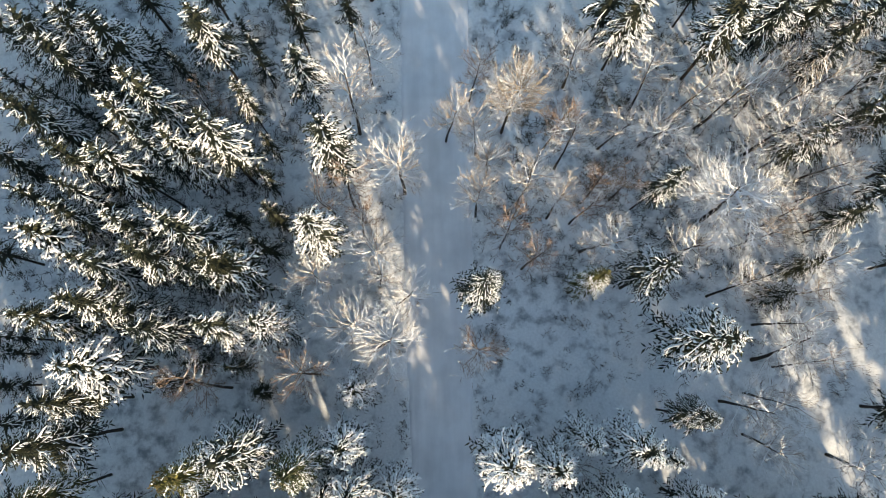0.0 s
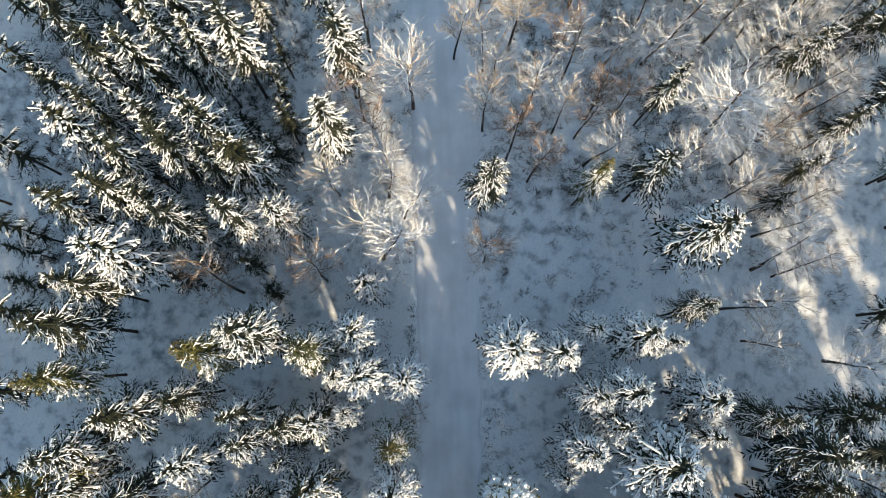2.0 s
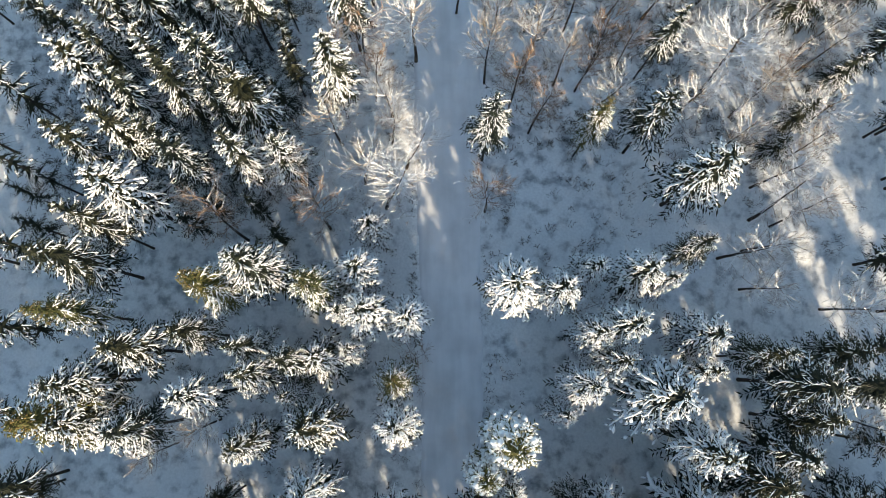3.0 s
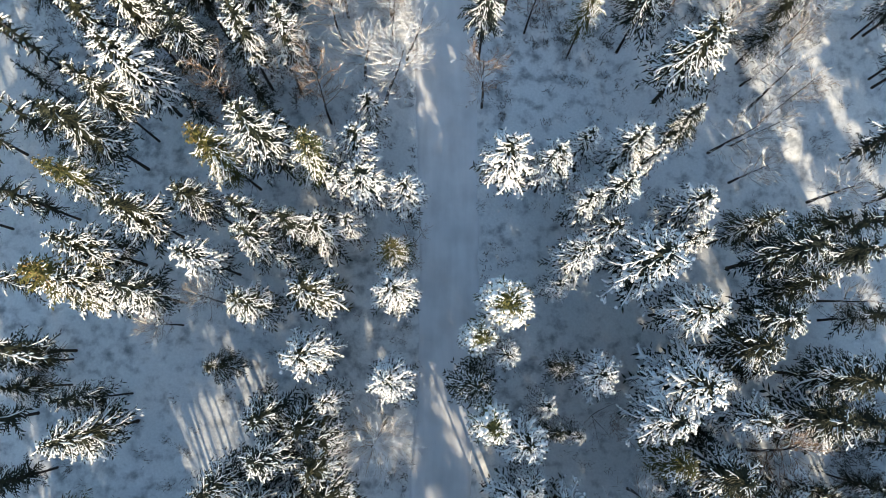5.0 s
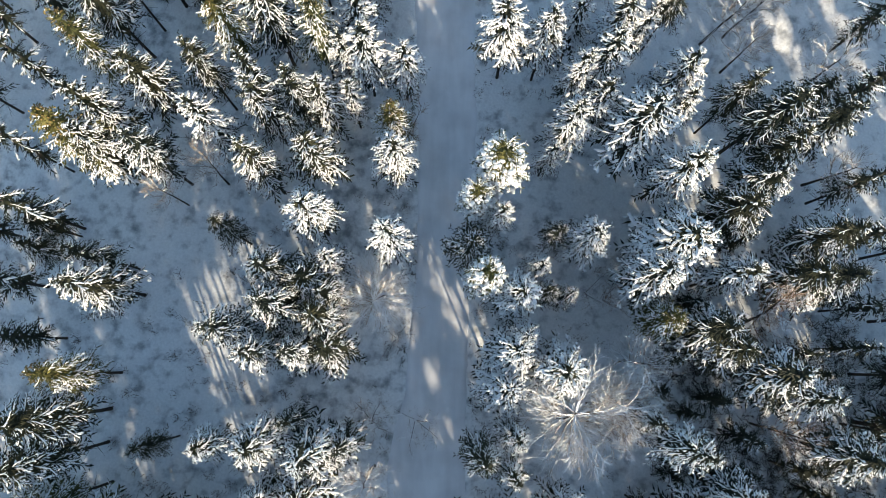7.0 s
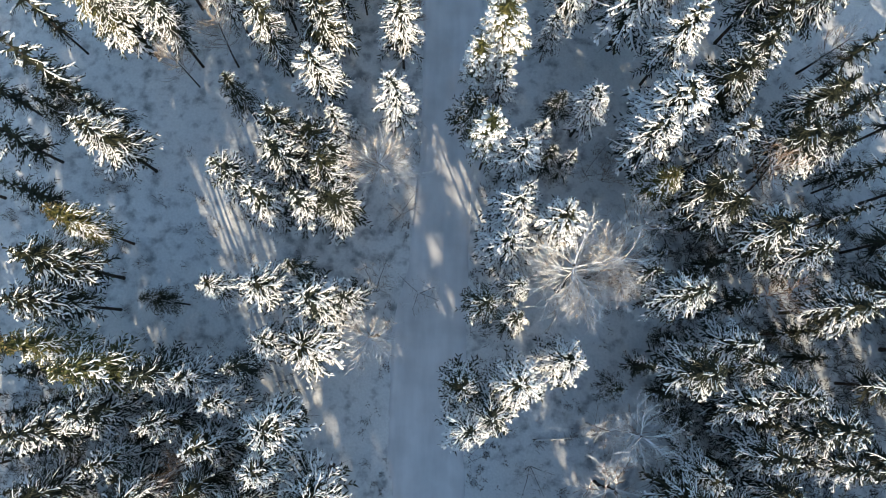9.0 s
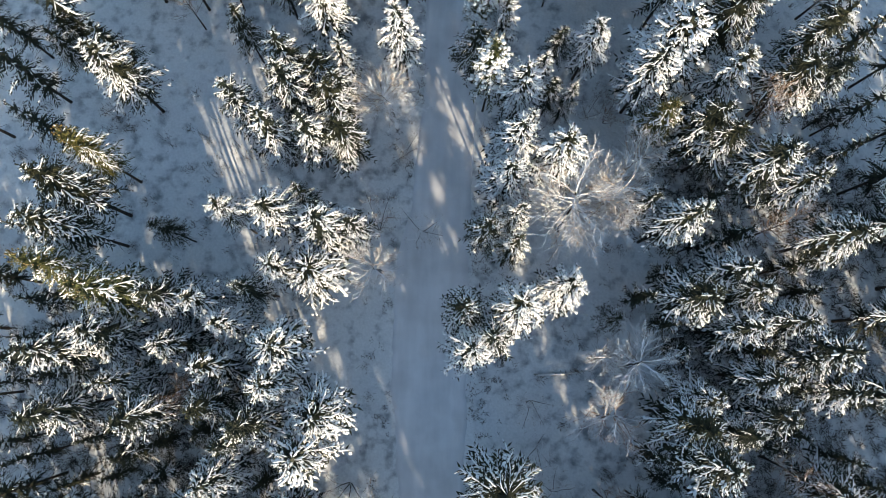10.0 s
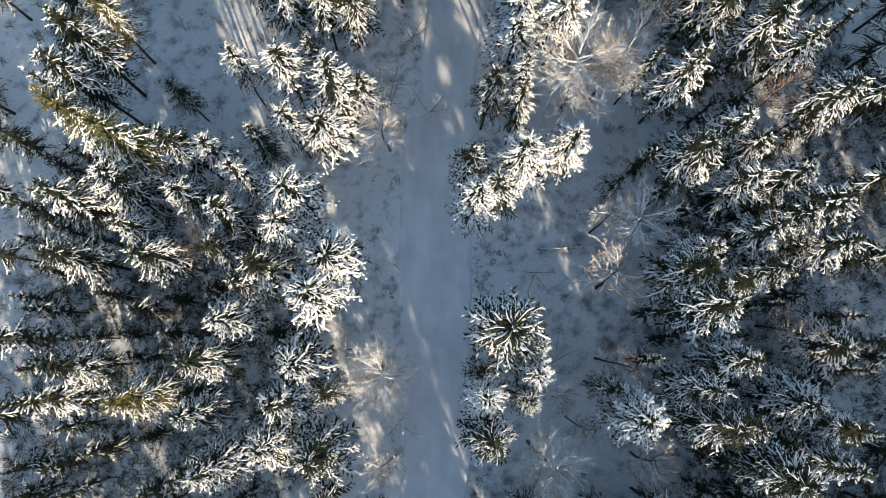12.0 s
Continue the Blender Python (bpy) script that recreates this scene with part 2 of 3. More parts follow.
def bough(green, snow, rnd, at, turn, length, slope, sag, load, thick=1.0, twiggy=1.0):
    """One bough: a needled spine with twigs like a feather, and the broken snow that lies along them."""
    bend = rnd.uniform(-0.3, 0.3)

    def on(s):
        r, t = length * s, turn + bend * s * s
        return at + Vector((math.cos(t) * r, math.sin(t) * r, length * (slope * s - sag * s * s)))
    green.spike(at, on(0.97), 0.035 + 0.018 * length)
    # broad inner core, added to block light and deepen the shade inside the crown
    green.spike(at - Vector((0, 0, 0.05)), on(0.62) - Vector((0, 0, 0.08)), 0.1 + 0.06 * length)
    loaded = rnd.random() < load
    wide = thick * (0.015 + 0.009 * length) * rnd.uniform(0.75, 1.3)
    if loaded:
        start, count = rnd.uniform(0.15, 0.48), 3 if length > 0.7 else 2
        steps = [start + (rnd.uniform(0.9, 1.02) - start) * k / count for k in range(count + 1)]
        shape = (0.5, 1.1, 1.1, 0.55) if count == 3 else (0.6, 1.1, 0.6)
        snow.ridge([on(s) + Vector((rnd.uniform(-0.04, 0.04), rnd.uniform(-0.04, 0.04), 0.04)) for s in steps], [wide * q * rnd.uniform(0.55, 1.5) for q in shape], rnd.uniform(0.8, 1.3))
    pairs = 7 if length > 1.3 else 6 if length > 1.1 else 5 if length > 0.8 else 3 if length > 0.4 else 2
    for k in range(pairs):
        for hand in (-1, 1):
            s = 0.16 + 0.82 * (k + rnd.uniform(0.0, 0.6)) / pairs
            reach = (length * (0.29 - 0.19 * s) + 0.08) * rnd.uniform(0.6, 1.35)
            t = turn + bend * s + hand * rnd.uniform(0.55, 1.05)
            a = on(s)
            b = a + Vector((math.cos(t) * reach, math.sin(t) * reach, reach * (slope * 0.5 - 0.3 - 0.3 * s)))
            green.spray(a + Vector((0, 0, 0.01)), b, 0.03 + 0.042 * reach)
            if loaded and s > 0.26 and rnd.random() < load * 0.85 * twiggy:
                up = Vector((0, 0, 0.035))
                snow.clump(a.lerp(b, rnd.uniform(0.0, 0.3)) + up, a.lerp(b, rnd.uniform(0.75, 1.1)) + up, wide * rnd.choice((0.6, 0.9, 1.1, 1.4, 2.1)) * rnd.uniform(0.85, 1.15), rnd)


def spruce_meshes(seed, load, crown_from=0.4, dome=0.8, whorls=14, topload=1.0, cones=0, needles=None, heavy=False, around=9, thick=1.0, twiggy=1.0):
    rnd = random.Random(seed)
    green, snow, trunk, cone = Shape(), Shape(), Shape(), Shape()
    lean = Vector((rnd.uniform(-0.15, 0.15), rnd.uniform(-0.15, 0.15), 0))
    stem = [Vector((lean.x * (z / TALL) ** 2 + 0.02 * math.sin(z + seed), lean.y * (z / TALL) ** 2, z)) for z in (-0.3, 0.3, 1.5, 4, 7, 10, TALL - 0.25)]
    trunk.tube(stem, [0.12, 0.098, 0.086, 0.076, 0.058, 0.036, 0.013], 7)
    low = TALL * crown_from
    for k in range(34):
        z, t = low + 0.8 - (low + 0.8 - 0.12 * TALL) * rnd.random() ** 1.5, rnd.uniform(0, 6.3)
        a = Vector((0, 0, z))
        trunk.spike(a, a + Vector((math.cos(t), math.sin(t), rnd.uniform(-0.45, 0.05))) * rnd.uniform(0.3, 1.25), 0.022)
    phase = rnd.uniform(0, 6)
    for k in range(whorls):
        u = (k / (whorls - 1)) ** 0.95
        z = low + (TALL - 0.3 - low) * u
        n = around if u < 0.6 else around - 1 if u < 0.85 else 5
        phase += rnd.uniform(0.35, 0.6)
        for i in range(n):
            length = WIDE * (max(1 - u, 0.0) ** dome) * rnd.uniform(0.62, 1.22) + 0.16
            share = load
            if u < 0.16:
                length *= rnd.uniform(0.6, 0.95)
                share *= 0.5
            slope = -0.12 + 0.8 * u * u + rnd.uniform(-0.12, 0.14)
            sag = 0.3 * (1 - u) + rnd.uniform(0, 0.15)
            at = Vector((lean.x * (z / TALL) ** 2, lean.y * (z / TALL) ** 2, z + rnd.uniform(-0.25, 0.25)))
            bough(green, snow, rnd, at, phase + 2 * math.pi * (i + rnd.uniform(-0.32, 0.32)) / n, length, slope, sag, share * (topload if u > 0.7 else 1.0), thick, twiggy)
    tip = Vector((lean.x, lean.y, TALL))
    green.spike(tip - Vector((0, 0, 0.7)), tip + Vector((0, 0, 0.05)), 0.05)
    if load > 0.5 and topload > 0.6:
        snow.lump(tip - Vector((0, 0, 0.26)), 0.07, 0.07, 0.16, rnd)
    if heavy:
        for k in range(260):
            u, t = rnd.uniform(0.1, 0.8), rnd.uniform(0, 6.3)
            r = WIDE * (1 - u) ** dome * rnd.uniform(0.55, 1.0)
            q = rnd.uniform(0.08, 0.19)
            snow.lump(Vector((math.cos(t) * r, math.sin(t) * r, low + (TALL - low) * u - 0.1)), q, q * rnd.uniform(0.7, 1.2), q * 0.6, rnd)
    for k in range(cones):
        u, t = 1 - 0.5 * rnd.random(), rnd.uniform(0, 6.3)
        r = (WIDE * (1 - u) ** dome + 0.12) * rnd.uniform(0.35, 0.95)
        a = Vector((math.cos(t) * r + lean.x, math.sin(t) * r + lean.y, low + (TALL - low) * u + 0.08))
        cone.tube([a, a - Vector((0, 0, 0.05)), a - Vector((0, 0, 0.15))], [0.02, 0.04, 0.026], 4)
    crown = green.mesh("crown", needles or NEEDLES, False, cone if cones else None, CONES)
    return [("trunk", trunk.mesh("trunk", BARK), ""), ("crown", crown, "green boughs hung with brown cones" if cones else ""), ("snow_cover", snow.mesh("snow_cover", SNOW, True), "")]


SPRUCES = {
    "s": [spruce_meshes(11 + i, 0.9 - 0.06 * (i % 3), 0.35 + 0.05 * (i % 3), 0.58 + 0.05 * (i % 4), topload=(1.0, 0.6, 0.8)[i % 3], thick=0.9 + 0.1 * (i % 4)) for i in range(10)],
    "h": [spruce_meshes(31 + i, 1.0, 0.36 + 0.05 * (i % 2), 0.52 + 0.05 * (i % 3), thick=1.35 + 0.1 * (i % 3)) for i in range(6)],
    "n": [spruce_meshes(37, 1.0, 0.6, 0.36, whorls=7, around=15, thick=0.9, twiggy=0.45, topload=0.9)],
    "u": [spruce_meshes(51 + i, 0.96, 0.58, 0.55, whorls=11, thick=1.2) for i in range(3)],
    "d": [spruce_meshes(41 + i, 0.75, 0.45, 0.58 + 0.05 * i, thick=0.75) for i in range(4)],
    "y": [spruce_meshes(61 + i, 0.85, 0.4, 0.66, topload=0.5, cones=110, needles=GOLDEN) for i in range(3)],
    "o": [spruce_meshes(71 + i, 0.9, 0.38, 0.62, topload=0.7, cones=200, needles=GOLDEN) for i in range(2)],
    "t": [spruce_meshes(91 + i, 0.7, 0.3, 0.65, whorls=8, around=6) for i in range(4)],
    "p": [spruce_meshes(81 + i, 0.9, 0.42, 0.42, whorls=11, topload=0.7, needles=GOLDEN, heavy=True) for i in range(3)],
}
SPRUCE_WORDS = {"s": "spruce with thick snow on green boughs", "h": "spruce heavily laden with white snow", "n": "spruce with thin white spokes of snow", "u": "spruce with snowy boughs high on its trunk", "d": "dark green spruce thinly covered with snow", "y": "spruce with yellow-green top and snowy boughs", "o": "spruce with orange-brown cones and snowy boughs", "t": "spruce with some snow on green boughs", "p": "round-topped conifer with snow cushions"}
placing = random.Random(5)


def planted(kind, parts, label, category, group, x, y, sx, sz):
    base = new(kind)
    base.empty_display_size = 0.2
    base.matrix_world = pose(x, y, ground_height(x, y) - 0.05, placing.uniform(-1.2, 1.2), placing.uniform(-1.2, 1.2), placing.uniform(0, 360)) @ Matrix.Diagonal((sx, sx, sz, 1))
    for name, me, words in parts:
        p = new(name, me)
        p.parent = base
        tagged(p, words, kind="stuff" if name == "snow_cover" else "")
    return tagged(base, label, category, group)


def where(x, y):
    left, right = road_edges(y)
    return "beside the road" if -3.2 < x - right < 3.2 or -3.2 < left - x < 3.2 else "in the forest"


PLACED = []


def spruce(style, x, y, h, r):
    PLACED.append((x, y))
    size = "tall" if h > 12.8 else "young" if h < 9 else "slender" if r < 1.25 else "broad" if r > 1.9 else "mature"
    parts = placing.choice(SPRUCES[style])
    planted("spruce" if style != "p" else "conifer", parts, f"{size} {SPRUCE_WORDS[style]}, {where(x, y)}", "tree", "conifers of the forest", x, y, r / WIDE, h / TALL)


# ---------- bare trees and shrubs ----------
def bare_meshes(seed, mat, limbs=14, sides=8, twigs=5, fork=0.42, spread=0.75, stems=1, fine=1.0, fork_turn=0.9):
    """A leafless tree 10 m high and about 2.2 m in crown radius: a trunk, and limbs that fork again and again."""
    rnd = random.Random(seed)
    trunk, crown = Shape(), Shape()
    top = 10.0

    def grow(a, d, length, steps, bend, lift=0.05):
        path, p = [a], a.copy()
        for k in range(steps):
            d = (d + Vector((rnd.uniform(-bend, bend), rnd.uniform(-bend, bend), rnd.uniform(-bend, bend) + lift))).normalized()
            p = p + d * (length / steps)
            path.append(p.copy())
        return path, d

    def spray(a, d, reach, thick):
        """A limb with side branches all along it, and twigs on those."""
        limb, end = grow(a, d, reach, 4, 0.24, 0.05)
        crown.tube(limb, [thick * 1.4, thick * 1.2, thick, thick * 0.8, thick * 0.45], 3)
        for j in range(sides):
            q = 0.18 + 0.8 * (j + rnd.random() * 0.7) / sides
            g = min(int(q * 4), 3)
            b = limb[g].lerp(limb[g + 1], q * 4 - g)
            along = (limb[g + 1] - limb[g]).normalized()
            across = along.cross(Vector((rnd.uniform(-0.6, 0.6), rnd.uniform(-0.6, 0.6), 1))).normalized() * (1 if j % 2 else -1)
            side, tip = grow(b, (along + across * rnd.uniform(0.45, 1.0) * fork_turn + Vector((0, 0, rnd.uniform(-0.15, 0.3)))).normalized(), reach * (0.52 - 0.28 * q) * rnd.uniform(0.7, 1.25), 2, 0.3)
            crown.tube(side, [thick * 0.6, thick * 0.55, thick * 0.3], 3, False)
            for k in range(twigs):
                c = side[0].lerp(side[2], rnd.uniform(0.15, 1.0))
                d3 = (tip + Vector((rnd.uniform(-0.8, 0.8), rnd.uniform(-0.8, 0.8), rnd.uniform(-0.35, 0.55)))).normalized()
                crown.spike(c, c + d3 * rnd.uniform(0.25, 0.7), thick * 0.42)

    for stem in range(stems):
        lean = Vector((rnd.uniform(-0.06, 0.06), rnd.uniform(-0.06, 0.06), 1)) if stems == 1 else Vector((rnd.uniform(-0.4, 0.4), rnd.uniform(-0.4, 0.4), 1)).normalized()
        main, _ = grow(Vector((0, 0, -0.2)), lean, top * 0.78, 6, 0.07)
        thick = 0.12 if stems == 1 else 0.05
        trunk.tube(main, [thick * q for q in (1.1, 0.9, 0.78, 0.62, 0.48, 0.36, 0.25)], 6)
        for i in range(limbs):
            s = fork + (0.99 - fork) * (i + rnd.random() * 0.6) / limbs
            f = s * 6
            a = main[int(f)].lerp(main[min(int(f) + 1, 6)], f % 1)
            t = i * 2.4 + rnd.uniform(-0.4, 0.4)
            d = Vector((math.cos(t) * spread, math.sin(t) * spread, rnd.uniform(0.35, 0.95))).normalized()
            spray(a, d, (2.7 - 0.8 * (s - fork) / (1 - fork)) * rnd.uniform(0.7, 1.15), 0.034 * fine)
    return [("trunk", trunk.mesh("trunk", BARK), ""), ("crown", crown.mesh("crown", mat), "")]


BARE = {
    "b": [bare_meshes(101 + i, BIRCH, 20 + i % 3, 8, 6, 0.36 + 0.05 * (i % 3), 0.95 + 0.15 * (i % 3), fine=0.74) for i in range(7)],
    "r": [bare_meshes(121 + i, RUSSET, 18, 9, 6, 0.4, 0.9, fine=0.74) for i in range(4)],
    "w": [bare_meshes(131 + i, BEIGE, 44, 10, 6, 0.5, 1.25, fine=0.68, fork_turn=0.55) for i in range(2)],
    "f": [bare_meshes(141 + i, BIRCH, 36, 10, 6, 0.4, 1.15, fine=0.68) for i in range(2)],
    "k": [bare_meshes(151 + i, BIRCH if i < 2 else RUSSET, 6, 6, 5, 0.25, 0.8, stems=4, fine=0.8) for i in range(3)],
}
BARE_WORDS = {"b": "leafless birch white with rime", "r": "leafless tree with reddish-brown twigs", "w": "leafless tree with dense beige twigs", "f": "leafless tree crusted with hoarfrost", "k": "leafless shrub of frosted stems"}


def bare(style, x, y, h, r):
    PLACED.append((x, y))
    size = "tall" if h > 10.5 else "small" if h < 7 else "wide-crowned" if r > 2.3 else "slender" if r < 1.4 else "mature"
    parts = placing.choice(BARE[style])
    planted("shrub" if style == "k" else "bare_tree", parts, f"{size} {BARE_WORDS[style]}, {where(x, y)}", "shrub" if style == "k" else "tree", "shrubs of the forest" if style == "k" else "bare trees of the forest", x, y, r / 2.2, h / 10.0)


# ---------- the trees, from north to south ----------
spruce("s", 15.6, 20.7, 11.8, 1.78)
spruce("s", 24.3, 20.2, 11.8, 1.78)
spruce("d", 27.2, 21.0, 10.4, 1.8)
spruce("d", 30.9, 20.9, 10.0, 1.8)
spruce("d", 33.0, 18.2, 9.6, 1.8)
spruce("d", 28.4, 18.4, 9.0, 1.6)
spruce("d", 31.6, 14.4, 9.0, 1.7)
spruce("d", 26.4, 12.9, 9.4, 1.8)
spruce("d", 33.0, 11.0, 8.6, 1.6)
spruce("d", 33.6, 5.6, 9.0, 1.6)
spruce("d", 34.6, 2.4, 9.4, 1.7)
spruce("s", 21.4, 19.9, 11.8, 2.18)
bare("b", 27.9, 19.8, 9.3, 2.07)
bare("b", -1.3, 19.6, 9.3, 1.86)
spruce("s", -10.7, 19.5, 11.8, 1.98)
spruce("s", -18.4, 19.5, 11.8, 1.78)
spruce("s", -20.6, 19.4, 11.8, 1.78)
bare("b", 12.6, 19.3, 9.8, 1.97)
bare("b", 30.8, 19.2, 9.3, 1.98)
spruce("s", -16.5, 19.1, 11.8, 2.37)
bare("r", 5.7, 18.3, 9.8, 1.31)
bare("b", 25.9, 18.2, 9.3, 1.65)
bare("b", 17.5, 17.7, 9.3, 1.65)
spruce("s", -19.1, 17.7, 11.8, 1.98)
spruce("s", -4.8, 17.2, 11.8, 1.58)
bare("b", 25.1, 16.9, 9.3, 1.82)
bare("b", 20.0, 16.7, 9.3, 1.65)
bare("b", 26.9, 16.7, 12.1, 1.96)
bare("b", 22.0, 16.0, 9.3, 2.40)
bare("w", 8.0, 15.9, 13.2, 1.92)
bare("b", 30.6, 15.9, 9.3, 1.86)
bare("b", -2.2, 15.9, 10.5, 2.51)
bare("r", -11.8, 15.8, 8.8, 1.75)
spruce("d", -8.7, 15.8, 9.7, 0.98)
bare("b", 4.0, 15.3, 11.8, 1.66)
spruce("s", -12.9, 14.8, 15.0, 1.56)
bare("b", 17.8, 14.8, 8.8, 2.17)
bare("r", 11.0, 14.7, 11.0, 1.52)
bare("b", 14.9, 14.6, 9.3, 1.57)
bare("k", 21.2, 14.3, 3.4, 1.35)
bare("b", 6.1, 14.2, 10.5, 1.70)
bare("f", 25.3, 13.9, 10.8, 2.42)
bare("b", 29.4, 13.7, 9.3, 2.07)
spruce("s", -19.2, 13.7, 13.6, 1.91)
bare("b", 11.7, 13.1, 11.2, 1.80)
spruce("s", -13.9, 12.9, 15.1, 1.78)
bare("b", 6.8, 12.6, 10.4, 1.70)
spruce("s", -3.1, 12.3, 12.8, 2.02)
spruce("s", -9.6, 12.3, 13.9, 1.97)
bare("b", 29.1, 12.1, 9.3, 1.74)
spruce("s", -11.4, 11.6, 13.6, 1.45)
bare("b", 1.0, 11.4, 11.0, 2.48)
spruce("s", -12.6, 11.3, 14.0, 1.14)
bare("k", 6.9, 11.3, 3.4, 1.17)
bare("k", 27.1, 10.8, 3.4, 1.35)
bare("r", 15.5, 10.8, 8.8, 1.42)
spruce("s", -14.5, 10.7, 14.6, 1.57)
bare("r", 13.5, 10.6, 11.7, 1.50)
bare("b", 8.9, 10.6, 11.6, 1.90)
bare("b", 28.9, 10.5, 9.3, 1.65)
bare("r", -2.5, 10.5, 9.6, 1.85)
spruce("s", -16.6, 10.4, 14.3, 1.43)
spruce("d", 17.0, 10.1, 11.4, 1.29)
bare("r", -3.8, 9.9, 8.8, 1.59)
bare("b", 6.0, 9.7, 10.8, 1.61)
bare("b", 11.0, 9.5, 9.3, 1.49)
bare("f", 22.0, 9.3, 9.2, 3.52)
bare("r", 12.6, 9.1, 8.8, 1.42)
spruce("s", -18.7, 8.8, 13.7, 1.33)
spruce("s", -16.2, 8.8, 13.8, 1.22)
bare("r", -1.9, 8.4, 8.8, 1.42)
spruce("d", 29.2, 8.2, 8.1, 1.26)
bare("r", 24.8, 7.9, 8.8, 1.50)
spruce("d", -16.8, 7.7, 13.8, 1.36)
spruce("s", -12.0, 7.7, 13.2, 0.77)
bare("r", 7.6, 7.4, 10.5, 1.70)
spruce("s", -14.0, 7.3, 14.3, 1.43)
bare("b", -0.7, 7.2, 9.2, 2.15)
bare("b", 23.8, 7.1, 9.3, 1.49)
spruce("s", -3.9, 7.1, 14.1, 1.81)
bare("b", 13.2, 7.1, 10.3, 1.95)
spruce("s", -10.5, 6.9, 14.5, 2.06)
spruce("h", -18.1, 6.7, 13.8, 2.09)
bare("b", 19.0, 6.5, 9.3, 1.90)
bare("r", 9.1, 5.9, 10.2, 1.55)
bare("b", 27.5, 5.4, 9.2, 2.40)
spruce("s", -12.6, 5.3, 14.0, 1.59)
spruce("s", -15.3, 5.1, 14.2, 1.59)
bare("b", -4.2, 5.0, 9.6, 2.06)
spruce("d", 25.7, 5.0, 8.5, 1.14)
spruce("s", -8.7, 4.8, 13.4, 1.99)
bare("b", -0.7, 4.8, 9.3, 1.74)
spruce("d", -10.5, 4.7, 12.9, 1.25)
spruce("s", 16.0, 4.5, 11.3, 1.92)
spruce("y", 12.3, 4.2, 11.4, 1.20)
spruce("d", 5.7, 3.9, 12.9, 1.58)
bare("b", 21.9, 3.8, 9.3, 1.74)
bare("b", 27.2, 3.6, 9.3, 1.57)
spruce("d", 24.7, 3.5, 6.5, 1.41)
bare("b", 0.3, 3.3, 8.5, 2.18)
spruce("s", -15.9, 3.0, 13.6, 1.72)
spruce("s", -13.7, 2.6, 12.7, 1.48)
bare("b", -2.6, 2.2, 10.0, 2.37)
spruce("s", -18.2, 2.1, 13.5, 1.72)
spruce("s", -6.8, 2.0, 12.0, 1.66)
bare("b", 24.9, 1.8, 9.3, 1.65)
spruce("s", -12.5, 1.4, 12.9, 1.63)
spruce("s", -9.3, 1.4, 13.1, 1.73)
bare("b", -7.1, 0.9, 11.9, 2.05)
spruce("s", 18.5, 0.6, 13.3, 2.50)
bare("b", -1.1, 0.4, 10.3, 2.64)
bare("r", 5.9, 0.1, 10.5, 1.82)
spruce("h", -15.9, -0.5, 13.2, 2.23)
bare("b", 24.6, -0.6, 8.4, 2.52)
bare("r", -5.0, -1.1, 12.0, 1.77)
bare("b", 26.0, -1.1, 9.3, 1.49)
bare("r", -10.7, -1.9, 12.6, 1.87)
spruce("h", -1.8, -2.0, 8.2, 1.48)
spruce("d", -17.4, -2.4, 13.6, 1.56)
bare("b", 23.9, -2.8, 9.3, 1.65)
bare("b", 22.2, -3.3, 9.3, 1.98)
spruce("d", 17.9, -3.8, 11.0, 1.30)
spruce("s", -18.0, -4.5, 13.7, 2.10)
spruce("h", 11.7, -4.9, 10.6, 1.38)
spruce("s", -7.7, -5.1, 14.8, 2.17)
spruce("h", -2.5, -5.2, 10.9, 1.69)
bare("b", 23.6, -5.5, 9.3, 1.65)
spruce("h", 14.3, -5.5, 11.7, 1.78)
spruce("h", 15.6, -5.7, 11.5, 1.03)
spruce("y", -9.9, -6.0, 13.9, 1.71)
spruce("h", 7.1, -6.0, 11.8, 2.06)
spruce("o", -4.8, -6.1, 13.4, 1.73)
spruce("h", 9.6, -6.2, 11.3, 1.68)
bare("b", 29.2, -6.9, 9.3, 2.15)
bare("k", 11.8, -7.1, 8.1, 1.08)
spruce("h", -3.4, -7.2, 10.8, 1.13)
spruce("h", -1.8, -7.4, 11.6, 1.75)
spruce("y", -18.5, -7.4, 13.2, 1.62)
spruce("h", 0.6, -7.7, 9.6, 1.65)
spruce("s", -11.8, -8.5, 12.2, 1.57)
spruce("h", 13.1, -8.5, 13.3, 1.61)
spruce("h", 11.4, -8.6, 11.0, 1.45)
spruce("h", 17.9, -8.9, 11.5, 1.79)
spruce("s", -15.0, -9.6, 12.2, 1.96)
spruce("s", -8.2, -9.6, 12.7, 1.48)
spruce("h", -2.8, -9.8, 8.5, 1.18)
spruce("d", 26.4, -10.0, 10.5, 1.72)
spruce("s", -4.5, -10.1, 10.3, 1.95)
spruce("d", 21.5, -10.1, 11.6, 1.42)
bare("k", 0.7, -10.2, 6.4, 1.37)
spruce("h", 13.0, -10.3, 10.4, 1.71)
spruce("s", -6.0, -10.5, 12.1, 1.49)
spruce("h", 17.9, -11.0, 11.2, 1.12)
spruce("s", -8.0, -11.1, 12.6, 1.64)
spruce("s", -17.7, -11.4, 12.8, 2.13)
spruce("o", 0.0, -11.5, 9.7, 1.56)
spruce("d", 23.1, -11.7, 12.7, 2.38)
spruce("s", 27.0, -11.7, 11.5, 1.99)
spruce("h", 11.0, -11.8, 11.0, 1.69)
spruce("s", -6.1, -12.0, 10.1, 1.14)
spruce("h", -11.1, -12.1, 12.4, 1.57)
spruce("h", 15.0, -12.4, 12.7, 2.64)
spruce("y", -18.7, -13.1, 13.2, 2.3)
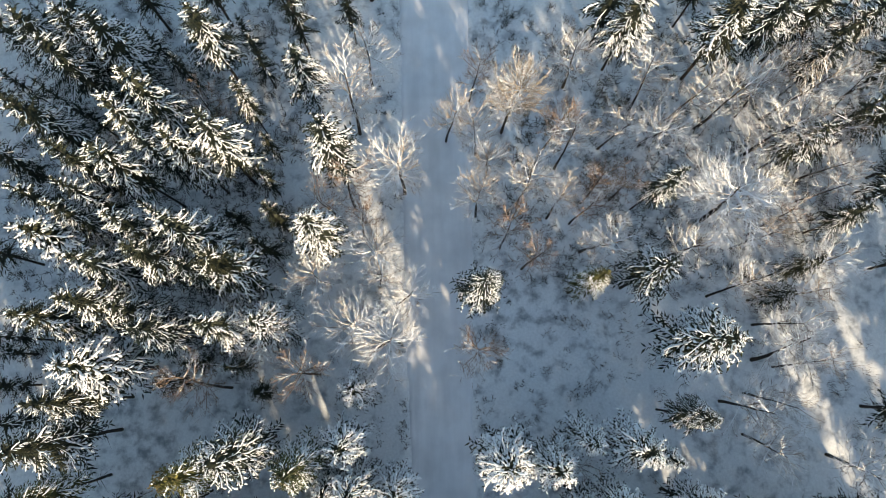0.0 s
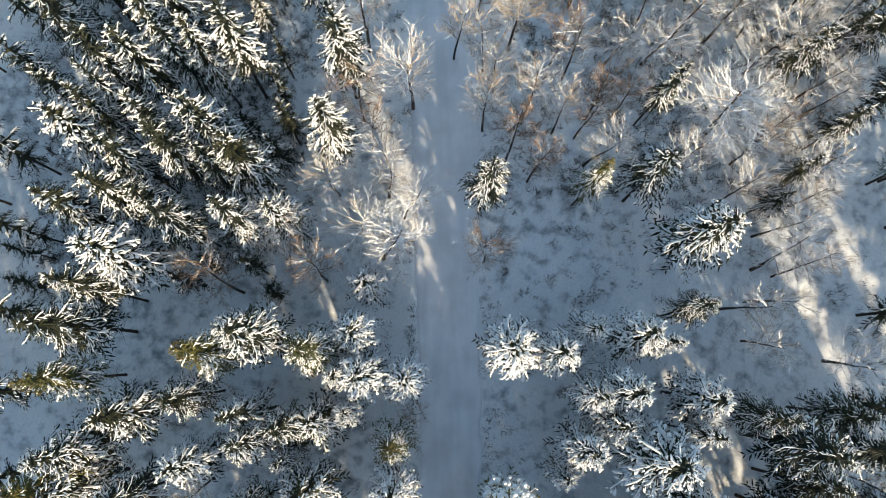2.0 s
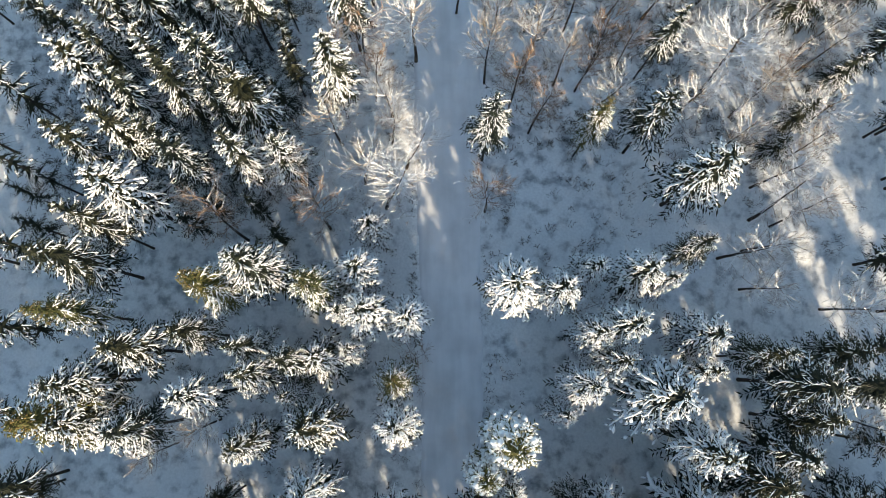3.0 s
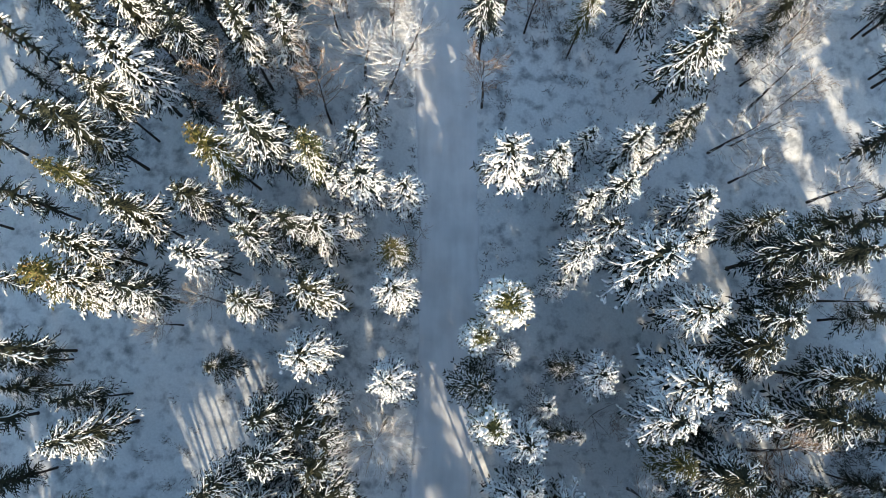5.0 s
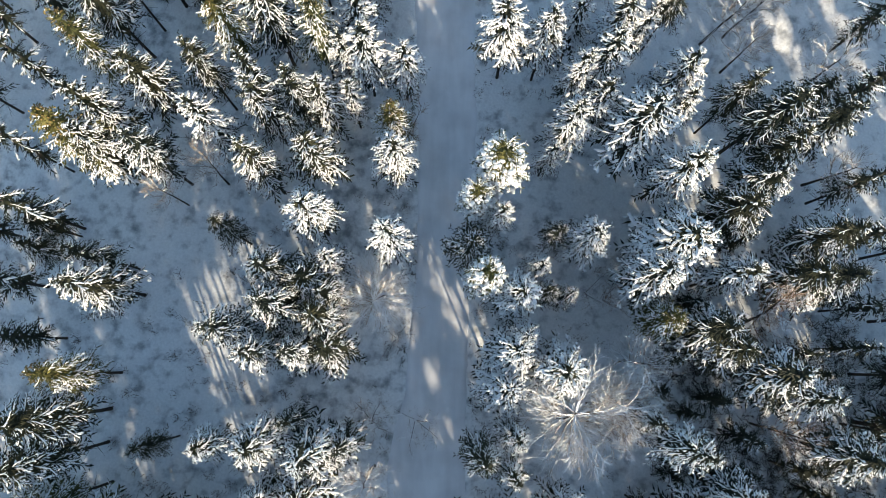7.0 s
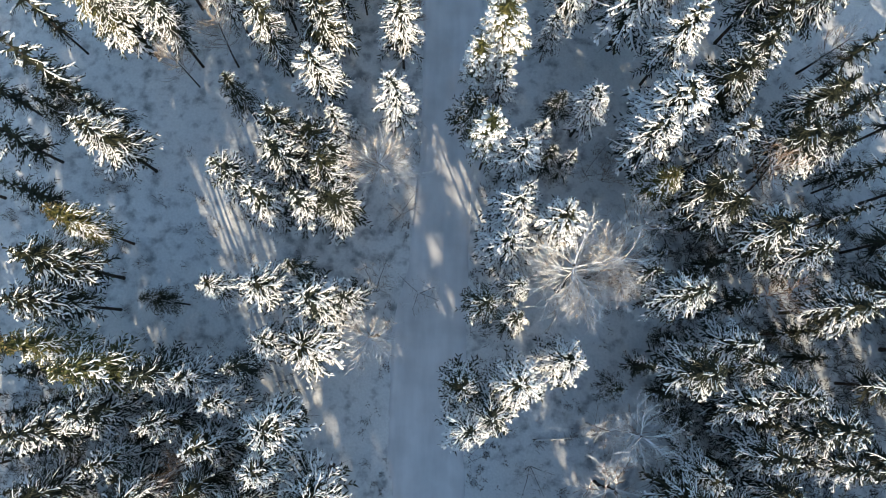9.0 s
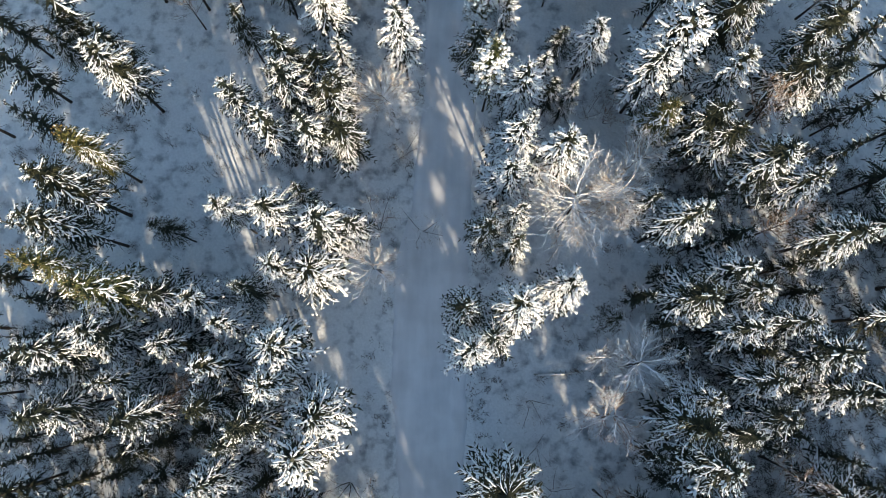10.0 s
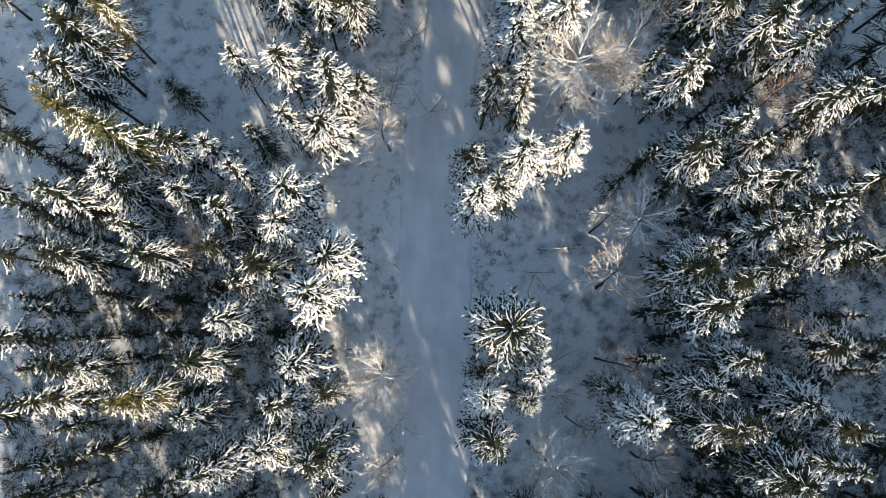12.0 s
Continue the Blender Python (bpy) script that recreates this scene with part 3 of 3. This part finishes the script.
spruce("h", 10.0, -13.4, 7.9, 1.10)
spruce("s", -17.9, -13.5, 11.7, 2.18)
spruce("s", -4.8, -13.9, 11.1, 2.00)
bare("b", 29.0, -14.0, 9.3, 1.82)
spruce("d", 23.7, -14.0, 11.7, 1.85)
spruce("h", 0.0, -14.0, 10.7, 1.70)
bare("b", -12.1, -14.1, 10.9, 1.45)
spruce("s", -14.7, -14.1, 11.8, 1.78)
spruce("p", 6.5, -14.7, 12.8, 1.80)
spruce("s", -8.1, -14.7, 12.8, 1.63)
spruce("h", 17.4, -15.0, 13.2, 1.85)
bare("b", -14.9, -15.6, 9.3, 1.16)
spruce("s", 22.5, -15.7, 11.0, 2.01)
spruce("p", 5.1, -16.6, 11.3, 1.29)
spruce("s", 21.1, -17.2, 10.5, 2.23)
spruce("h", 6.5, -17.5, 10.2, 1.14)
spruce("h", -4.9, -17.7, 11.8, 1.90)
spruce("d", -22.2, -17.9, 7.4, 1.31)
spruce("d", -10.3, -18.4, 9.2, 1.20)
spruce("d", 10.3, -18.5, 7.3, 1.17)
spruce("s", 25.8, -18.9, 12.3, 1.96)
spruce("h", 12.2, -19.0, 9.2, 1.74)
spruce("h", 0.1, -19.2, 11.5, 1.67)
spruce("h", 17.2, -19.3, 12.1, 2.83)
spruce("d", 4.8, -19.4, 9.4, 1.76)
spruce("d", -22.1, -19.6, 8.3, 1.29)
spruce("d", -18.0, -20.2, 10.4, 1.24)
spruce("h", -3.7, -20.3, 9.2, 1.25)
spruce("h", 8.9, -20.7, 8.5, 1.09)
spruce("s", -7.1, -20.9, 11.7, 1.66)
spruce("s", 27.0, -21.3, 10.2, 1.83)
spruce("h", 20.6, -21.3, 10.9, 1.69)
spruce("h", 15.7, -21.5, 11.6, 1.99)
spruce("p", 5.6, -21.6, 12.1, 1.43)
spruce("s", -5.1, -21.6, 10.3, 1.87)
spruce("s", 24.9, -21.6, 10.2, 2.53)
bare("k", 13.2, -21.8, 5.2, 1.05)
spruce("s", -17.5, -22.0, 12.5, 1.95)
bare("w", -0.8, -22.1, 8.7, 2.42)
spruce("s", 9.7, -22.2, 8.2, 1.01)
bare("k", 14.4, -22.3, 4.7, 0.79)
spruce("s", 10.8, -22.4, 8.2, 0.93)
spruce("h", 7.3, -22.4, 11.2, 1.80)
spruce("s", -4.0, -22.6, 9.1, 1.75)
spruce("s", -6.6, -23.1, 12.6, 1.79)
spruce("y", 16.6, -23.8, 9.5, 1.73)
spruce("s", -4.1, -24.0, 11.4, 1.75)
bare("r", 23.6, -24.1, 10.8, 2.25)
spruce("s", 19.4, -24.5, 10.5, 2.35)
spruce("s", -9.1, -24.5, 13.3, 1.73)
spruce("h", 8.1, -24.8, 10.4, 1.22)
bare("k", 0.0, -25.0, 2.4, 1.19)
spruce("s", -3.9, -25.7, 9.6, 2.06)
spruce("s", -7.8, -25.8, 12.8, 1.79)
spruce("s", -5.5, -25.9, 12.0, 1.58)
spruce("s", 20.0, -25.9, 10.7, 1.86)
spruce("h", 7.4, -26.0, 11.1, 2.00)
bare("b", 15.4, -26.6, 9.4, 2.27)
spruce("h", 9.7, -26.8, 12.5, 1.95)
spruce("y", -18.7, -27.3, 11.6, 1.67)
spruce("s", 22.6, -27.5, 11.5, 2.31)
spruce("h", 6.7, -28.2, 10.2, 1.96)
spruce("s", 24.7, -28.5, 11.3, 2.00)
bare("w", 13.0, -29.4, 10.8, 2.41)
spruce("d", -5.5, -29.6, 11.2, 0.95)
spruce("s", 14.9, -29.7, 10.4, 1.38)
spruce("s", -19.3, -29.7, 13.4, 2.22)
bare("w", 11.0, -30.3, 10.6, 3.43)
bare("k", -1.7, -30.5, 7.6, 1.17)
bare("k", 1.3, -30.5, 4.6, 1.32)
spruce("s", 7.0, -30.7, 11.6, 1.27)
bare("r", 24.2, -30.7, 10.1, 1.63)
spruce("u", -7.4, -30.8, 12.3, 1.72)
spruce("u", -10.0, -31.1, 12.3, 1.25)
spruce("s", 16.7, -31.1, 13.9, 1.82)
spruce("s", -2.9, -31.3, 9.5, 1.57)
spruce("s", -4.8, -31.5, 12.4, 2.27)
spruce("d", -14.6, -31.5, 8.2, 1.08)
spruce("s", 26.5, -31.7, 11.4, 2.07)
spruce("s", 5.1, -31.8, 11.8, 1.42)
spruce("s", -19.3, -31.9, 13.5, 1.91)
spruce("s", 6.9, -32.9, 12.2, 1.18)
bare("b", -1.4, -33.5, 8.8, 2.09)
spruce("s", 19.9, -34.1, 11.4, 1.99)
spruce("u", -7.1, -34.1, 10.8, 1.53)
spruce("u", -5.2, -34.3, 10.0, 2.29)
spruce("y", -18.9, -34.5, 13.8, 1.75)
spruce("h", 10.0, -35.0, 10.7, 1.78)
spruce("s", 20.9, -35.2, 11.0, 1.61)
spruce("d", -8.6, -35.3, 12.5, 1.26)
spruce("s", 17.8, -35.4, 11.4, 2.23)
spruce("y", -16.6, -35.8, 13.6, 2.22)
spruce("s", -13.3, -35.8, 12.3, 1.80)
spruce("h", -11.3, -36.0, 11.7, 1.51)
spruce("h", 7.1, -36.5, 12.7, 2.02)
spruce("s", 4.0, -36.6, 11.8, 1.74)
spruce("s", 13.7, -36.7, 6.2, 1.14)
spruce("s", 23.4, -37.0, 10.9, 1.93)
spruce("s", 20.5, -37.4, 11.2, 2.00)
spruce("h", -9.6, -37.4, 11.5, 1.43)
spruce("s", 5.8, -38.0, 11.8, 1.66)
spruce("s", -16.9, -38.2, 12.4, 2.03)
spruce("s", -13.0, -38.5, 11.1, 1.76)
spruce("s", 25.5, -38.7, 11.7, 2.38)
spruce("u", -6.3, -38.8, 12.7, 2.10)
spruce("h", 4.2, -38.8, 12.8, 1.71)
spruce("s", 24.3, -39.2, 9.4, 1.98)
bare("b", 12.9, -39.3, 9.1, 1.49)
spruce("s", -19.5, -39.4, 12.8, 1.94)
bare("b", 15.5, -39.8, 9.6, 2.47)
spruce("s", -10.4, -40.0, 12.1, 2.04)
spruce("s", 22.0, -40.3, 10.8, 2.01)
spruce("s", -15.7, -40.7, 11.8, 1.58)
spruce("u", -6.9, -40.7, 12.8, 1.63)
spruce("s", 26.6, -40.8, 10.0, 1.96)
bare("r", -12.4, -41.2, 10.3, 1.46)
spruce("s", 18.1, -41.4, 10.5, 1.70)
spruce("s", -10.6, -41.9, 12.1, 1.57)
bare("k", 9.0, -42.2, 3.4, 1.08)
spruce("u", -4.3, -42.2, 11.8, 2.30)
spruce("s", 22.5, -42.4, 10.0, 1.88)
spruce("s", -19.5, -42.4, 12.1, 1.81)
spruce("s", -14.1, -42.5, 13.1, 1.77)
spruce("s", 16.8, -42.7, 12.2, 2.04)
spruce("s", -7.7, -43.0, 12.8, 1.86)
bare("r", 13.4, -43.2, 9.1, 2.41)
spruce("s", 20.2, -43.4, 10.8, 1.61)
spruce("s", -9.2, -43.9, 12.0, 1.42)
spruce("u", -5.0, -44.4, 12.5, 2.26)
spruce("s", 18.1, -45.1, 12.7, 2.33)
bare("k", 9.4, -45.4, 3.4, 1.08)
bare("r", 24.5, -45.7, 8.8, 1.59)
spruce("s", -9.9, -45.8, 12.3, 1.88)
spruce("n", 6.0, -46.4, 12.2, 2.40)
spruce("s", 26.4, -47.2, 8.0, 2.29)
spruce("h", 7.9, -47.3, 11.0, 1.20)
bare("k", -3.2, -47.8, 5.7, 1.47)
spruce("s", 19.4, -47.9, 12.1, 1.97)
bare("r", 13.2, -48.1, 8.8, 1.50)
bare("k", 10.5, -48.3, 3.4, 1.17)
spruce("s", -6.0, -48.3, 11.9, 2.17)
spruce("s", -11.4, -48.3, 11.8, 1.82)
spruce("s", 4.8, -48.9, 9.0, 1.08)
bare("w", -1.6, -48.9, 8.6, 2.26)
spruce("s", -18.4, -48.9, 11.8, 1.66)
spruce("h", 8.1, -48.9, 11.7, 1.51)
spruce("s", 17.5, -49.5, 11.5, 1.79)
spruce("s", 12.4, -49.7, 9.9, 1.15)
spruce("s", -4.2, -50.2, 9.2, 1.33)
spruce("h", 5.2, -50.3, 11.3, 1.68)
spruce("s", 7.7, -50.4, 11.7, 1.35)
spruce("s", 23.8, -50.5, 9.6, 2.31)
spruce("s", -6.6, -50.6, 12.2, 1.88)
bare("b", 10.2, -50.8, 9.0, 1.25)
spruce("y", -14.9, -50.8, 11.8, 1.90)
spruce("s", -20.1, -50.9, 11.8, 1.74)
spruce("h", 13.6, -51.3, 11.8, 2.06)
spruce("s", -11.4, -51.4, 11.8, 1.42)
spruce("s", 19.8, -51.6, 11.8, 1.58)
spruce("s", 18.2, -51.7, 11.8, 2.06)
spruce("s", 25.3, -51.7, 11.8, 1.58)
bare("b", 11.1, -52.1, 9.8, 0.98)
spruce("s", 5.3, -52.6, 11.8, 1.90)
bare("k", -0.4, -52.7, 3.4, 1.17)
spruce("s", -7.6, -53.3, 11.8, 1.90)
spruce("s", -4.8, -53.7, 11.8, 2.29)
spruce("s", 25.1, -53.8, 11.8, 1.66)
bare("w", 8.5, -53.8, 9.8, 2.38)
spruce("s", -10.3, -54.3, 11.8, 1.90)
spruce("s", 22.2, -54.3, 11.8, 2.61)
bare("r", 15.5, -54.4, 9.8, 1.97)
bare("b", -0.5, -54.8, 9.8, 1.48)


# ---------- the lower trees between, in the close-grown stands ----------
def between(x0, x1, y0, y1, tries, gap, seed):
    """Spots in a stand that lie clear of the trees there."""
    rnd, spots = random.Random(seed), []
    for _ in range(tries):
        x, y = rnd.uniform(x0, x1), rnd.uniform(y0, y1)
        if all((x - a) ** 2 + (y - b) ** 2 > gap * gap for a, b in PLACED + spots):
            spots.append((x, y))
    return spots


# the lanes through which the low sun reaches the floor: how far off each lies across the sun's rays, its half width and where it ends
LANES = [(-19.7, 0.55, -50.0), (-16.6, 0.35, -56.0), (-5.45, 0.0, -56.0), (25.5, 0.5, 12.0), (29.7, 0.45, 12.0)]


def off_lane(x, y):
    """How far a spot lies from the edge of the nearest lane of sunlight."""
    return min([abs(x * 0.927 + y * 0.375 - c) - half for c, half, end in LANES if y < end] + [9.0])


LOWER = between(15, 29, -57, -17, 900, 1.75, 1) + between(-24, -6, -57, -35, 600, 1.75, 2) + between(-24, -7, -3, 22, 600, 1.8, 3)
LOWER = [p for p in LOWER if abs(p[0] * 0.927 + p[1] * 0.375 + 19.7) > 1.5]
random.Random(9).shuffle(LOWER)
for x, y in LOWER[:72]:
    spruce("t", x, y, placing.uniform(5.5, 9.0), placing.uniform(0.9, 1.4))


# ---------- the forest that goes on all round, and unseen trees added to block the sun ---
def low_spruce(seed):
    rnd = random.Random(seed)
    green, snow, trunk = Shape(), Shape(), Shape()
    trunk.tube([Vector((0, 0, z)) for z in (-0.3, 4, 11.6)], [0.17, 0.12, 0.02], 5)
    for k in range(10):
        u = k / 9
        z = 3.4 + 8.3 * u
        for i in range(6):
            t = k * 0.5 + i * 1.047 + rnd.uniform(-0.25, 0.25)
            length = WIDE * (1 - u) ** 0.65 * rnd.uniform(0.7, 1.15) + 0.15
            at = Vector((0, 0, z + rnd.uniform(-0.2, 0.2)))
            out = Vector((math.cos(t), math.sin(t), 0))
            mid, end = at + out * length * 0.55 - Vector((0, 0, 0.02)), at + out * length + Vector((0, 0, length * (0.5 * u - 0.35)))
            green.spike(at, end, 0.17 + 0.05 * length)
            if rnd.random() < 0.8:
                up = Vector((0, 0, 0.14))
                snow.ridge([at + out * 0.15 * length + up, mid + up, end + Vector((0, 0, 0.05))], [0.04, 0.04 + 0.03 * length, 0.025], 0.9)
    return green, snow, trunk


def build_surroundings():
    rnd = random.Random(77)
    kinds = [low_spruce(200 + i) for i in range(4)]
    spots = []
    for _ in range(8000):
        x, y = rnd.uniform(-42, 52), rnd.uniform(-100, 36)
        left, right = road_edges(y)
        if left - 1.2 < x < right + 1.0 or (-21.5 < x < 29.0 and -56.5 < y < 21.0):
            continue
        if off_lane(x, y) < 0.5 or (4 < x < 14 and 20 < y < 28):
            continue
        if x > 28 and -9 < y < 24 and rnd.random() < (0.85 if y < 4 else 0.6):
            continue
        if -31 < y < -14 and -34 < x < -21 and rnd.random() < 0.75:
            continue
        # planted denser out of view to the south, to shut out low sun
        if all((x - a) ** 2 + (y - b) ** 2 > (5.0 if -84 < y < -56 and -8 < x < 40 else 11.5) for a, b in spots):
            spots.append((x, y))
    # close rows added out of view, south and east of the road's bend, to keep the low sun off the floor but for the
    # lanes
    sun_blockers = []
    for k in range(118):
        if k < 80:
            across, y = -17.9 + k * 0.53, -63.5 - 3.6 * (k * 3 % 7) + rnd.uniform(-0.8, 0.8)
        else:
            across, y = 17.5 + (k - 80) * 0.42, -30.0 - 4.0 * (k * 3 % 5) + rnd.uniform(-0.8, 0.8)
        x = (across - 0.375 * y) / 0.927
        left, right = road_edges(y)
        wide = min(off_lane(x, y) / 0.85, 1.5)
        if (x < left - 1.2 or x > right + 1.0) and wide > 0.45:
            sun_blockers.append((x, y, wide))
    fine = []
    for parts in SPRUCES["t"]:
        shapes = []
        for me in (parts[1][1], parts[2][1], parts[0][1]):
            s = Shape()
            s.v, s.f = [v.co.copy() for v in me.vertices], [tuple(p.vertices) for p in me.polygons]
            shapes.append(s)
        fine.append(shapes)
    high = []
    for me in (SPRUCES["u"][0][1][1], SPRUCES["u"][0][2][1], SPRUCES["u"][0][0][1]):
        s = Shape()
        s.v, s.f = [v.co.copy() for v in me.vertices], [tuple(p.vertices) for p in me.polygons]
        high.append(s)
    joined = [([], []), ([], []), ([], [])]
    lower = [(x, y, rnd.uniform(0.55, 0.8), rnd.uniform(0.46, 0.75)) for x, y in LOWER[72:115]]
    # the last nine spots are more unseen trees, added to stop stray sunlight
    for x, y, w, h in [(x, y, rnd.uniform(0.75, 1.2), rnd.uniform(0.8, 1.2) if y > -56 else rnd.uniform(0.85, 1.0) if y > -68 else rnd.uniform(0.9, 1.15)) for x, y in spots] + lower + [(x, y, w, rnd.uniform(1.04, 1.18) if x < 20 or y > -50 else rnd.uniform(0.85, 0.98)) for x, y, w in sun_blockers] + [(8.4, -66.0, 1.1, 1.1), (9.6, -66.8, 1.0, 1.15), (14.4, -60.2, 1.5, 1.12), (15.6, -61.8, 1.5, 1.16), (16.3, -60.0, 1.5, 1.12), (17.6, -61.4, 1.5, 1.14), (13.2, -61.6, 1.5, 1.1), (5.4, -66.0, 1.1, 0.8), (6.8, -69.5, 1.1, 0.86)]:
        near = -31 < x < 37 and -61 < y < 26
        # high-crowned trees here let the low sun pass beneath along one lane
        shapes = high if abs(x * 0.927 + y * 0.375 + 16.8) < 1.4 and y < -60 else rnd.choice(fine if near else kinds)
        t = rnd.uniform(0, 6.3)
        c, s = math.cos(t) * w, math.sin(t) * w
        z = ground_height(x, y)
        for shape, (vs, fs) in zip(shapes, joined):
            k = len(vs)
            vs += [(x + p.x * c - p.y * s, y + p.x * s + p.y * c, z + p.z * h) for p in shape.v]
            fs += [tuple(i + k for i in f) for f in shape.f]
    top = new("forest_and_sun_screen")
    for (vs, fs), name, mat in zip(joined, ("boughs", "snow_cover", "trunks"), (NEEDLES, SNOW, BARK)):
        me = bpy.data.meshes.new(name)
        me.from_pydata(vs, [], fs)
        me.materials.append(mat)
        ob = new(name, me)
        ob.parent = top
        tagged(ob, kind="stuff")
    tagged(top, "dense snowy spruce forest stretching away on all sides, with unseen rows added to block the sun", "forest", kind="stuff")


build_surroundings()


# ---------- scrub and fallen wood on the forest floor ----------
def build_scrub():
    rnd = random.Random(31)
    s = Shape()
    placed = 0
    while placed < 1100:
        x, y = rnd.uniform(-30, 36), rnd.uniform(-58, 27)
        left, right = road_edges(y)
        if left - 0.2 < x < right + 0.2:
            continue
        away = max(left - x, x - right)
        thick = noise.noise((x * 0.16, y * 0.16, 20)) + (0.3 if away < 2.5 else 0.0) + (0.3 if x > 7 and y > -8 else 0.0) + (0.25 if 6 < x < 20 and -10 < y < 10 else 0.0) + (0.45 if y < -20 and (x > 11 or x < -7) else 0.0)
        if thick < rnd.uniform(0.0, 0.55):
            continue
        placed += 1
        z = ground_height(x, y)
        for k in range(rnd.randint(8, 26)):
            t, r = rnd.uniform(0, 6.3), rnd.uniform(0, 0.45)
            a = Vector((x + math.cos(t) * r, y + math.sin(t) * r, z - 0.05))
            b = a + Vector((rnd.uniform(-0.25, 0.25), rnd.uniform(-0.25, 0.25), rnd.uniform(0.15, 0.7)))
            s.spike(a, b, rnd.uniform(0.01, 0.026))
            c = a.lerp(b, rnd.uniform(0.4, 0.9))
            s.spike(c, c + Vector((rnd.uniform(-0.3, 0.3), rnd.uniform(-0.3, 0.3), rnd.uniform(0, 0.25))), 0.008)
    tagged(new("undergrowth", s.mesh("undergrowth", SCRUB)), "thin brown scrub stems poking through the snow", "undergrowth", kind="stuff")


def tuft(s, rnd, x, y, size, many):
    """A dwarf shrub: thin dark shoots that spread from one root."""
    z = ground_height(x, y)
    for k in range(many):
        u = rnd.uniform(0, 6.3)
        a = Vector((x + rnd.uniform(-0.12, 0.12), y + rnd.uniform(-0.12, 0.12), z - 0.02))
        d = Vector((math.cos(u), math.sin(u), rnd.uniform(0.25, 1.1))) * size * rnd.uniform(0.5, 1.1)
        w = Vector((-d.y, d.x, 0)).normalized() * rnd.uniform(0.01, 0.026)
        n = len(s.v)
        s.v += [a + d * 0.25 + w, a + d, a + d * 0.25 - w]
        s.f.append((n, n + 1, n + 2))


def build_heath_shade():
    """Low dark dwarf shrubs in patches over the floor of the close-grown stands, the clearing and the verges; in the
    stands they also stand in for deep shade.
    """
    rnd = random.Random(43)
    s = Shape()
    # thickest inside the stands, whose deep shade is put into these dark leaves
    for x0, x1, y0, y1, many, bare_from in ((17.0, 35, -60, -21, 7000, 0.1), (-27, -6.5, -60, -36, 4500, 0.02), (-27, -6, 0, 27, 4000, 0.02), (6.3, 34, 5, 27, 4200, 0.26)):
        for _ in range(many):
            x, y = rnd.uniform(x0, x1), rnd.uniform(y0, y1)
            edge = min(x - x0, x1 - x, (y1 - y) * 0.5, 3.5) / 3.5
            if 0.6 * noise.noise((x * 0.28, y * 0.28, 50)) + 0.35 * noise.noise((x * 1.1, y * 1.1, 60)) + 0.5 * edge < bare_from + rnd.uniform(-0.1, 0.5):
                continue
            tuft(s, rnd, x, y, rnd.uniform(0.2, 0.55), rnd.randint(10, 16))
    for _ in range(2000):
        y = rnd.uniform(-58, 26)
        left, right = road_edges(y)
        x = rnd.choice((right + 0.25 + 2.6 * rnd.random() ** 1.6, right + 0.5 + 13 * rnd.random(), left - 0.25 - 2.2 * rnd.random() ** 1.6))
        if noise.noise((x * 0.45, y * 0.3, 70)) + 0.4 * noise.noise((x * 1.5, y * 1.2, 71)) < rnd.uniform(0.0, 0.3) or (y < -10 and x > right + 3):
            continue
        tuft(s, rnd, x, y, rnd.uniform(0.12, 0.34), rnd.randint(8, 14))
    tagged(new("heath_and_shade", s.mesh("heath_and_shade", HEATH_SHADE)), "low dark brown-green dwarf shrubs on the forest floor, in part standing in for deep shade", "undergrowth", kind="stuff")


def fallen(x, y, x2, y2, thick, words):
    rnd = random.Random(int(x * 10))
    base = new("fallen_tree")
    base.matrix_world = pose(x, y, ground_height(x, y) + thick * 0.6)
    d = Vector((x2 - x, y2 - y, 0))
    log, snow = Shape(), Shape()
    path = [d * k / 6 + Vector((0, 0, 0.04 * math.sin(k * 1.3) + ground_height(x + d.x * k / 6, y + d.y * k / 6) - ground_height(x, y))) for k in range(7)]
    log.tube(path, [thick * q for q in (1, 0.95, 0.85, 0.7, 0.55, 0.4, 0.2)], 7)
    for k in range(14):
        a = d * rnd.uniform(0.3, 1.0)
        log.spike(a, a + Vector((rnd.uniform(-0.5, 0.5), rnd.uniform(-0.5, 0.5), rnd.uniform(0.05, 0.5))) + d.normalized() * 0.3, 0.012)
    snow.ridge([p + Vector((0, 0, thick * 0.7)) for p in path], [thick * q for q in (0.5, 1.2, 1.1, 1.0, 0.9, 0.6, 0.2)], 0.8)
    for name, shape, mat in (("log", log, BARK), ("snow_cover", snow, SNOW)):
        new(name, shape.mesh(name, mat, True)).parent = base
    tagged(base, words, "fallen tree")


build_scrub()
build_heath_shade()
fallen(9.2, -40.5, 13.4, -40.2, 0.07, "thin fallen tree lying on the snow, white with snow")
fallen(17.2, -24.9, 20.6, -25.6, 0.09, "fallen trunk lying under the spruces, dusted with snow")
